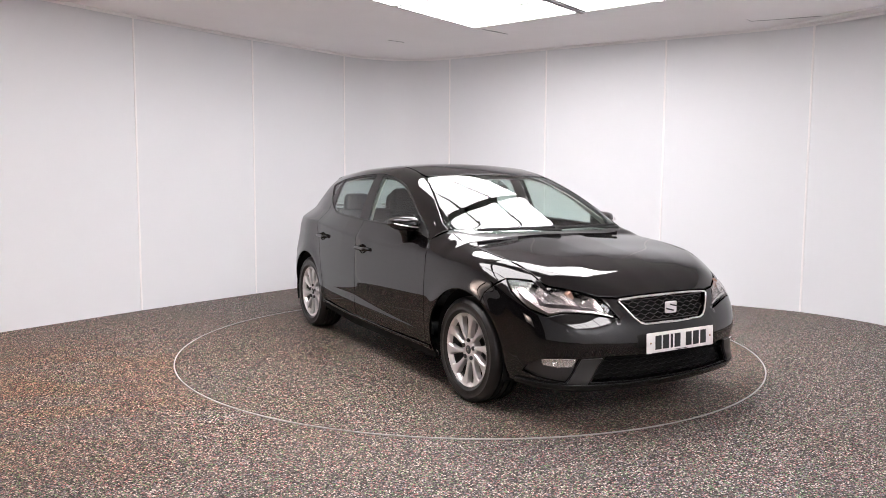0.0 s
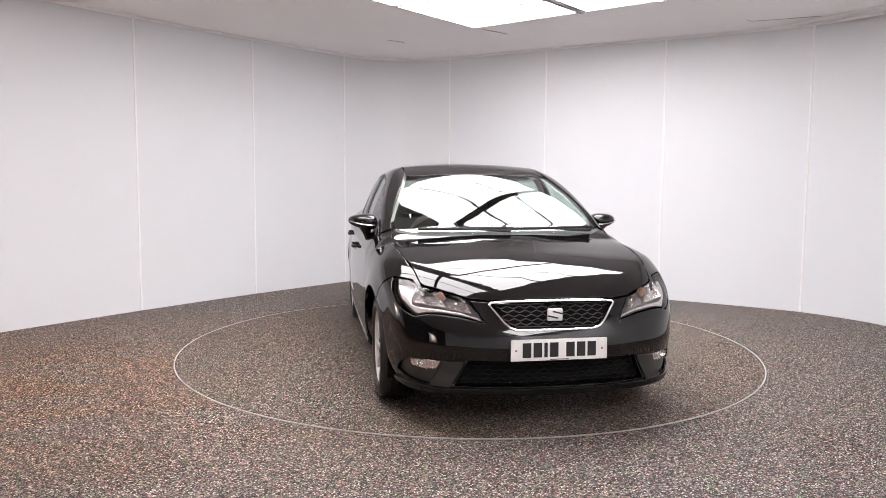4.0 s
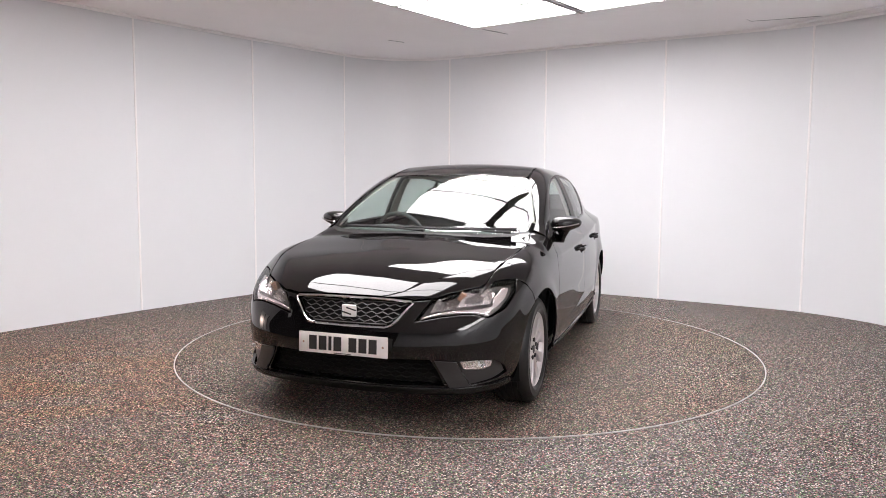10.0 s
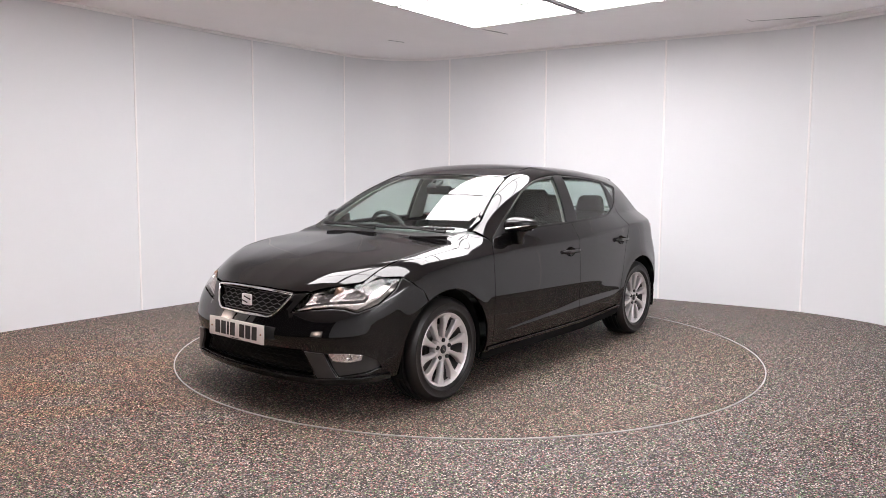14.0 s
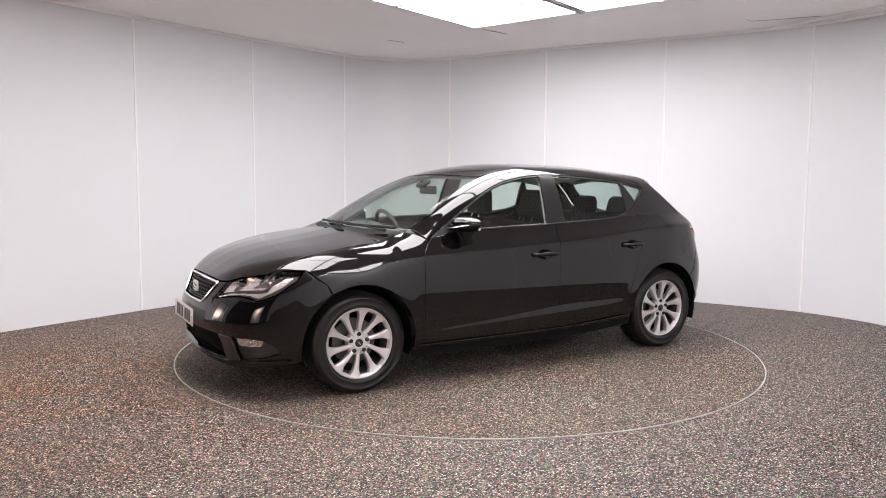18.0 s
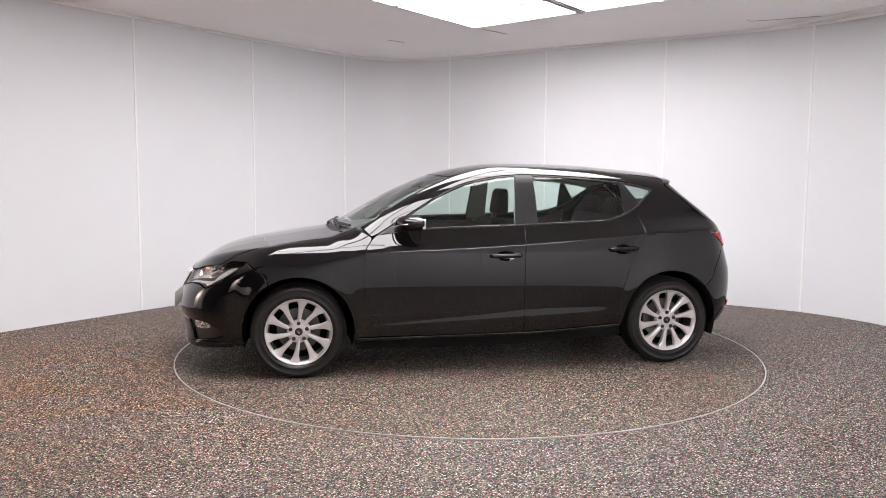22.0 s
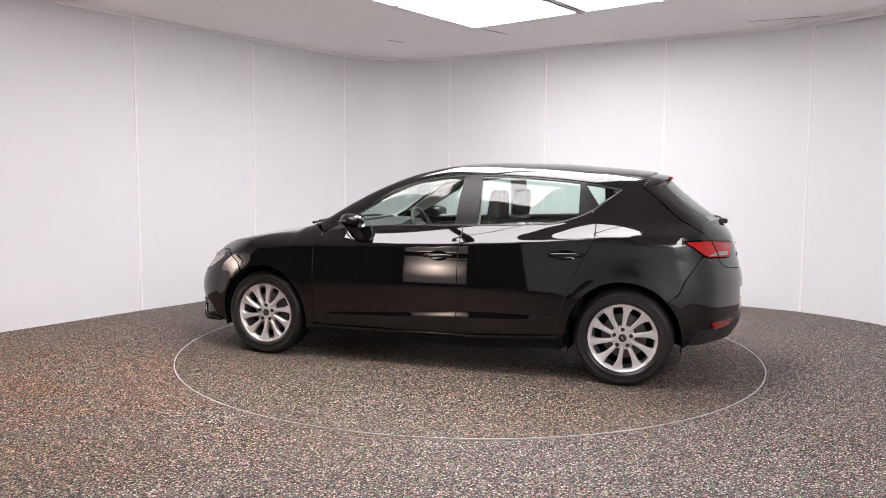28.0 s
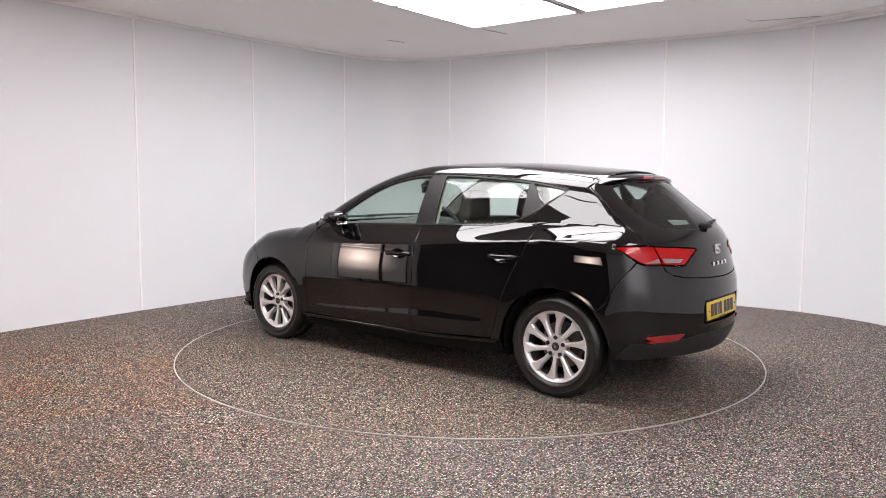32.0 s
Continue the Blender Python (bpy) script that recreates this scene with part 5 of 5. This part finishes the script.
# ---- interior ----
def cushion(cx, cy, cz, sx, sy, sz):
    """A headrest: rounded block, narrower and leaning back towards its top."""
    bm = box_bm(0, 0, 0, sx, sy, sz, 0.042, 4)
    for v in bm.verts:
        u = v.co.z / sz + 0.5
        v.co.y *= 1.06 - 0.20 * u * u
        v.co.x = v.co.x * (1.08 - 0.22 * u) - 0.02 * u
        v.co.z += 0.10 * sz * (1 - (2 * v.co.y / sy) ** 2) * u
    bmesh.ops.translate(bm, vec=(cx, cy, cz), verts=bm.verts)
    return bm


def seat(parent, x, y, front=True):
    sw = 0.50
    bm = box_bm(x + 0.02, y, 0.46, 0.52, sw, 0.16, 0.05, 3, m=Matrix.Rotation(radians(-6), 4, "Y"))
    s = part("seat", bm, FABRIC, parent, "dark fabric seat")
    bm = bmesh.new()
    lean = Matrix.Rotation(radians(-16), 4, "Y")
    box_bm(x - 0.315, y, 0.735, 0.13, sw - 0.02, 0.56, 0.05, 3, bm=bm, m=lean)
    part("backrest", bm, FABRIC, s, "dark fabric backrest")
    for sy in (-1, 1):
        part("bolster", box_bm(x - 0.28, y + sy * 0.20, 0.71, 0.11, 0.09, 0.46, 0.035, 2, m=lean), FABRIC, s, "side bolster")
    bm = cushion(x - 0.455, y, 1.135, 0.10, 0.27, 0.20)
    part("headrest", bm, FABRIC, s, "dark headrest")
    for sy in (-1, 1):
        part("headrest_post", tube([(x - 0.40, y + sy * 0.055, 0.98), (x - 0.445, y + sy * 0.055, 1.08)], 0.006, 8), CHROME, s, "steel headrest post")


def interior():
    seat(CAR, 0.10, 0.37)
    seat(CAR, 0.10, -0.37)
    # rear bench
    b = part("rear_bench", box_bm(-0.78, 0, 0.47, 0.50, 1.26, 0.18, 0.05, 3), FABRIC, CAR, "dark fabric rear bench")
    part("bench_back", box_bm(-1.10, 0, 0.78, 0.14, 1.24, 0.56, 0.05, 3, m=Matrix.Rotation(radians(-20), 4, "Y")), FABRIC, b, "bench backrest")
    for y in (-0.42, 0.0, 0.42):
        part("headrest", cushion(-1.215, y, 1.105, 0.085, 0.25, 0.15), FABRIC, b, "rear headrest")
    part("parcel_shelf", box_bm(-1.50, 0, 0.985, 0.44, 1.02, 0.02, 0.006, 1), CARPET, CAR, "dark parcel shelf")
    part("cabin_floor", box_bm(-0.2, 0, 0.27, 2.5, 1.40, 0.04, 0.01, 1), CARPET, CAR, "dark carpet floor")
    part("firewall", box_bm(1.02, 0, 0.60, 0.05, 1.36, 0.62, 0.01, 1), LINER, CAR, "dark bulkhead")
    # dashboard as one moulded bar
    bm = bmesh.new()
    rings = []
    for i in range(13):
        y = -0.68 + 1.36 * i / 12
        hood = 0.035 * math.exp(-((y + 0.37) / 0.17) ** 2)
        bowed = 0.30 * y * y
        sec = [(0.98 - bowed, 0.968), (0.85 - bowed * 0.8, 0.975 + hood * 0.5), (0.70 - bowed * 0.4, 0.968 + hood), (0.62, 0.945 + hood), (0.60, 0.90), (0.60, 0.80), (0.66, 0.68), (0.72, 0.55), (0.98 - bowed, 0.55)]
        rings.append([bm.verts.new((x, y, z)) for x, z in sec])
    k = len(rings[0])
    for r0, r1 in zip(rings, rings[1:]):
        for j in range(k):
            bm.faces.new((r0[j], r0[(j + 1) % k], r1[(j + 1) % k], r1[j]))
    bm.faces.new(rings[0])
    bm.faces.new(rings[-1])
    d = part("dashboard", bm, DASH, CAR, "dark grey dashboard", sharp=50)
    for y in (-0.60, -0.10, 0.10, 0.60):
        v, f = lathe([(0.028, 0.0), (0.040, 0.004), (0.046, 0.0), (0.046, -0.02)], 20, "z")
        o = part("air_vent", bm_from(v, f), SATIN_CHROME, d, "round air vent ring")
        o.matrix_basis = Matrix.Translation((0.598, y, 0.865)) @ Matrix.Rotation(radians(-90), 4, "Y")
    part("centre_screen", box_bm(0.596, 0, 0.80, 0.02, 0.18, 0.11, 0.006, 1), GLOSS_BLACK, d, "dark dashboard screen")
    part("centre_console", box_bm(0.30, 0, 0.45, 0.75, 0.20, 0.34, 0.03, 2), DASH, CAR, "dark centre console")
    part("gear_lever", tube([(0.42, 0, 0.60), (0.40, 0, 0.70), (0.395, 0, 0.74)], [0.012, 0.014, 0.024], 10), DASH, CAR, "gear lever")
    # steering wheel
    bm = bmesh.new()
    ring = [(0.0, 0.182 * math.cos(a), 0.182 * math.sin(a)) for a in [2 * math.pi * i / 36 for i in range(36)]]
    rr = []
    for i, (x, y, z) in enumerate(ring):
        a = 2 * math.pi * i / 36
        rr.append([bm.verts.new((0.016 * math.sin(t), (0.182 + 0.016 * math.cos(t)) * math.cos(a), (0.182 + 0.016 * math.cos(t)) * math.sin(a))) for t in [2 * math.pi * j / 8 for j in range(8)]])
    for i in range(36):
        r0, r1 = rr[i], rr[(i + 1) % 36]
        for j in range(8):
            bm.faces.new((r0[j], r0[(j + 1) % 8], r1[(j + 1) % 8], r1[j]))
    sw = part("steering_wheel", bm, DASH, CAR, "dark three-spoke steering wheel")
    sw.matrix_basis = Matrix.Translation((0.50, -0.37, 0.905)) @ Matrix.Rotation(radians(24), 4, "Y")
    part("wheel_boss", box_bm(0.01, 0, 0, 0.06, 0.13, 0.11, 0.03, 3), DASH, sw, "wheel boss")
    for a in (0, 180, 270):
        c, s = math.cos(radians(a)), math.sin(radians(a))
        part("wheel_spoke", tube([(0.01, 0.05 * c, 0.05 * s), (0.0, 0.178 * c, 0.178 * s)], 0.016, 6), DASH, sw, "wheel spoke")
    # mirror on the windscreen
    p = T(0.42, 0.0)
    m = part("interior_mirror", box_bm(p[0] - 0.06, 0, p[2] - 0.075, 0.03, 0.23, 0.065, 0.014, 2), PLASTIC, CAR, "black interior mirror")
    part("mirror_stalk", tube([(p[0], 0, p[2] - 0.006), (p[0] - 0.05, 0, p[2] - 0.06)], 0.012, 8), PLASTIC, m, "mirror stalk")
    part("sensor_box", box_bm(p[0] - 0.02, 0, p[2] - 0.028, 0.10, 0.09, 0.03, 0.01, 1, m=Matrix.Rotation(radians(26), 4, "Y")), PLASTIC, m, "rain sensor cover")
    # linings
    roof = [T(0.27, 0.0), T(0.25, 0.25), T(0.20, 0.44), T(0.0, 0.49), T(-0.8, 0.48), T(-1.46, 0.46), T(-1.50, 0.0)]
    panel("headlining", "top", both(roof), TRIM_LIGHT, CAR, "light grey headlining", off=-0.045, thick=0.004)
    pil = run(wtop_z, 0.74, -1.24, 30, 0.008) + [T(x, y) for x, y in ((-1.40, 0.49), (-0.8, 0.50), (-0.3, 0.505), (0.05, 0.515), (0.22, 0.535), (0.40, 0.575), (0.60, 0.64), (0.78, 0.705))]
    pair("pillar_trim", "rad", pil, TRIM_LIGHT, SIDE, "light grey pillar lining", off=-0.035, thick=0.004)
    bp = [S(-0.165, 1.0), S(-0.34, 1.01), S(-0.335, 1.35), S(-0.20, 1.35)]
    pair("centre_pillar_trim", "side", bp, TRIM_LIGHT, SIDE, "light grey centre pillar lining", off=-0.035, thick=0.004)
    cp = [S(-1.15, 1.08), S(-1.25, 1.20), S(-1.31, 1.27), S(-1.45, 1.25), S(-1.62, 1.05), S(-1.60, 0.98), S(-1.2, 0.98)]
    pair("rear_pillar_trim", "side", cp, DASH, SIDE, "dark rear pillar lining", off=-0.05, thick=0.004)
    card = run(belt_z, 0.78, -0.20, 10, -0.01) + [S(-0.20, 0.30), S(0.86, 0.30)]
    pair("door_card", "side", card, DASH, DOORS_F, "dark door lining", off=-0.075, thick=0.004)
    card = run(belt_z, -0.24, -1.05, 10, -0.01) + [S(-1.0, 0.68), S(-0.92, 0.50), S(-0.86, 0.33), S(-0.24, 0.30)]
    pair("door_card", "side", card, DASH, DOORS_R, "dark door lining", off=-0.075, thick=0.004)
    card = [S(-1.06, 1.04), S(-1.70, 0.985), S(-1.75, 0.80), S(-1.68, 0.72), S(-1.0, 0.72)]
    pair("boot_lining", "side", card, CARPET, SIDE, "dark boot lining", off=-0.07, thick=0.004)


interior()


# ---- what moves ----
def motions():
    start, rate = -58.65, -4.988
    hub = Matrix.Translation((0.0163, 0.0010, 0))
    off = Matrix.Translation((0.0090, 0.0078, 0.004))
    times = [i * 1.0 for i in range(33)]
    walk(CAR, [(t, hub @ pose(0, 0, 0, 0, 0, start + rate * t) @ off) for t in times])
    walk(TABLE, [(t, hub @ pose(0, 0, 0, 0, 0, start + rate * t)) for t in times])


motions()
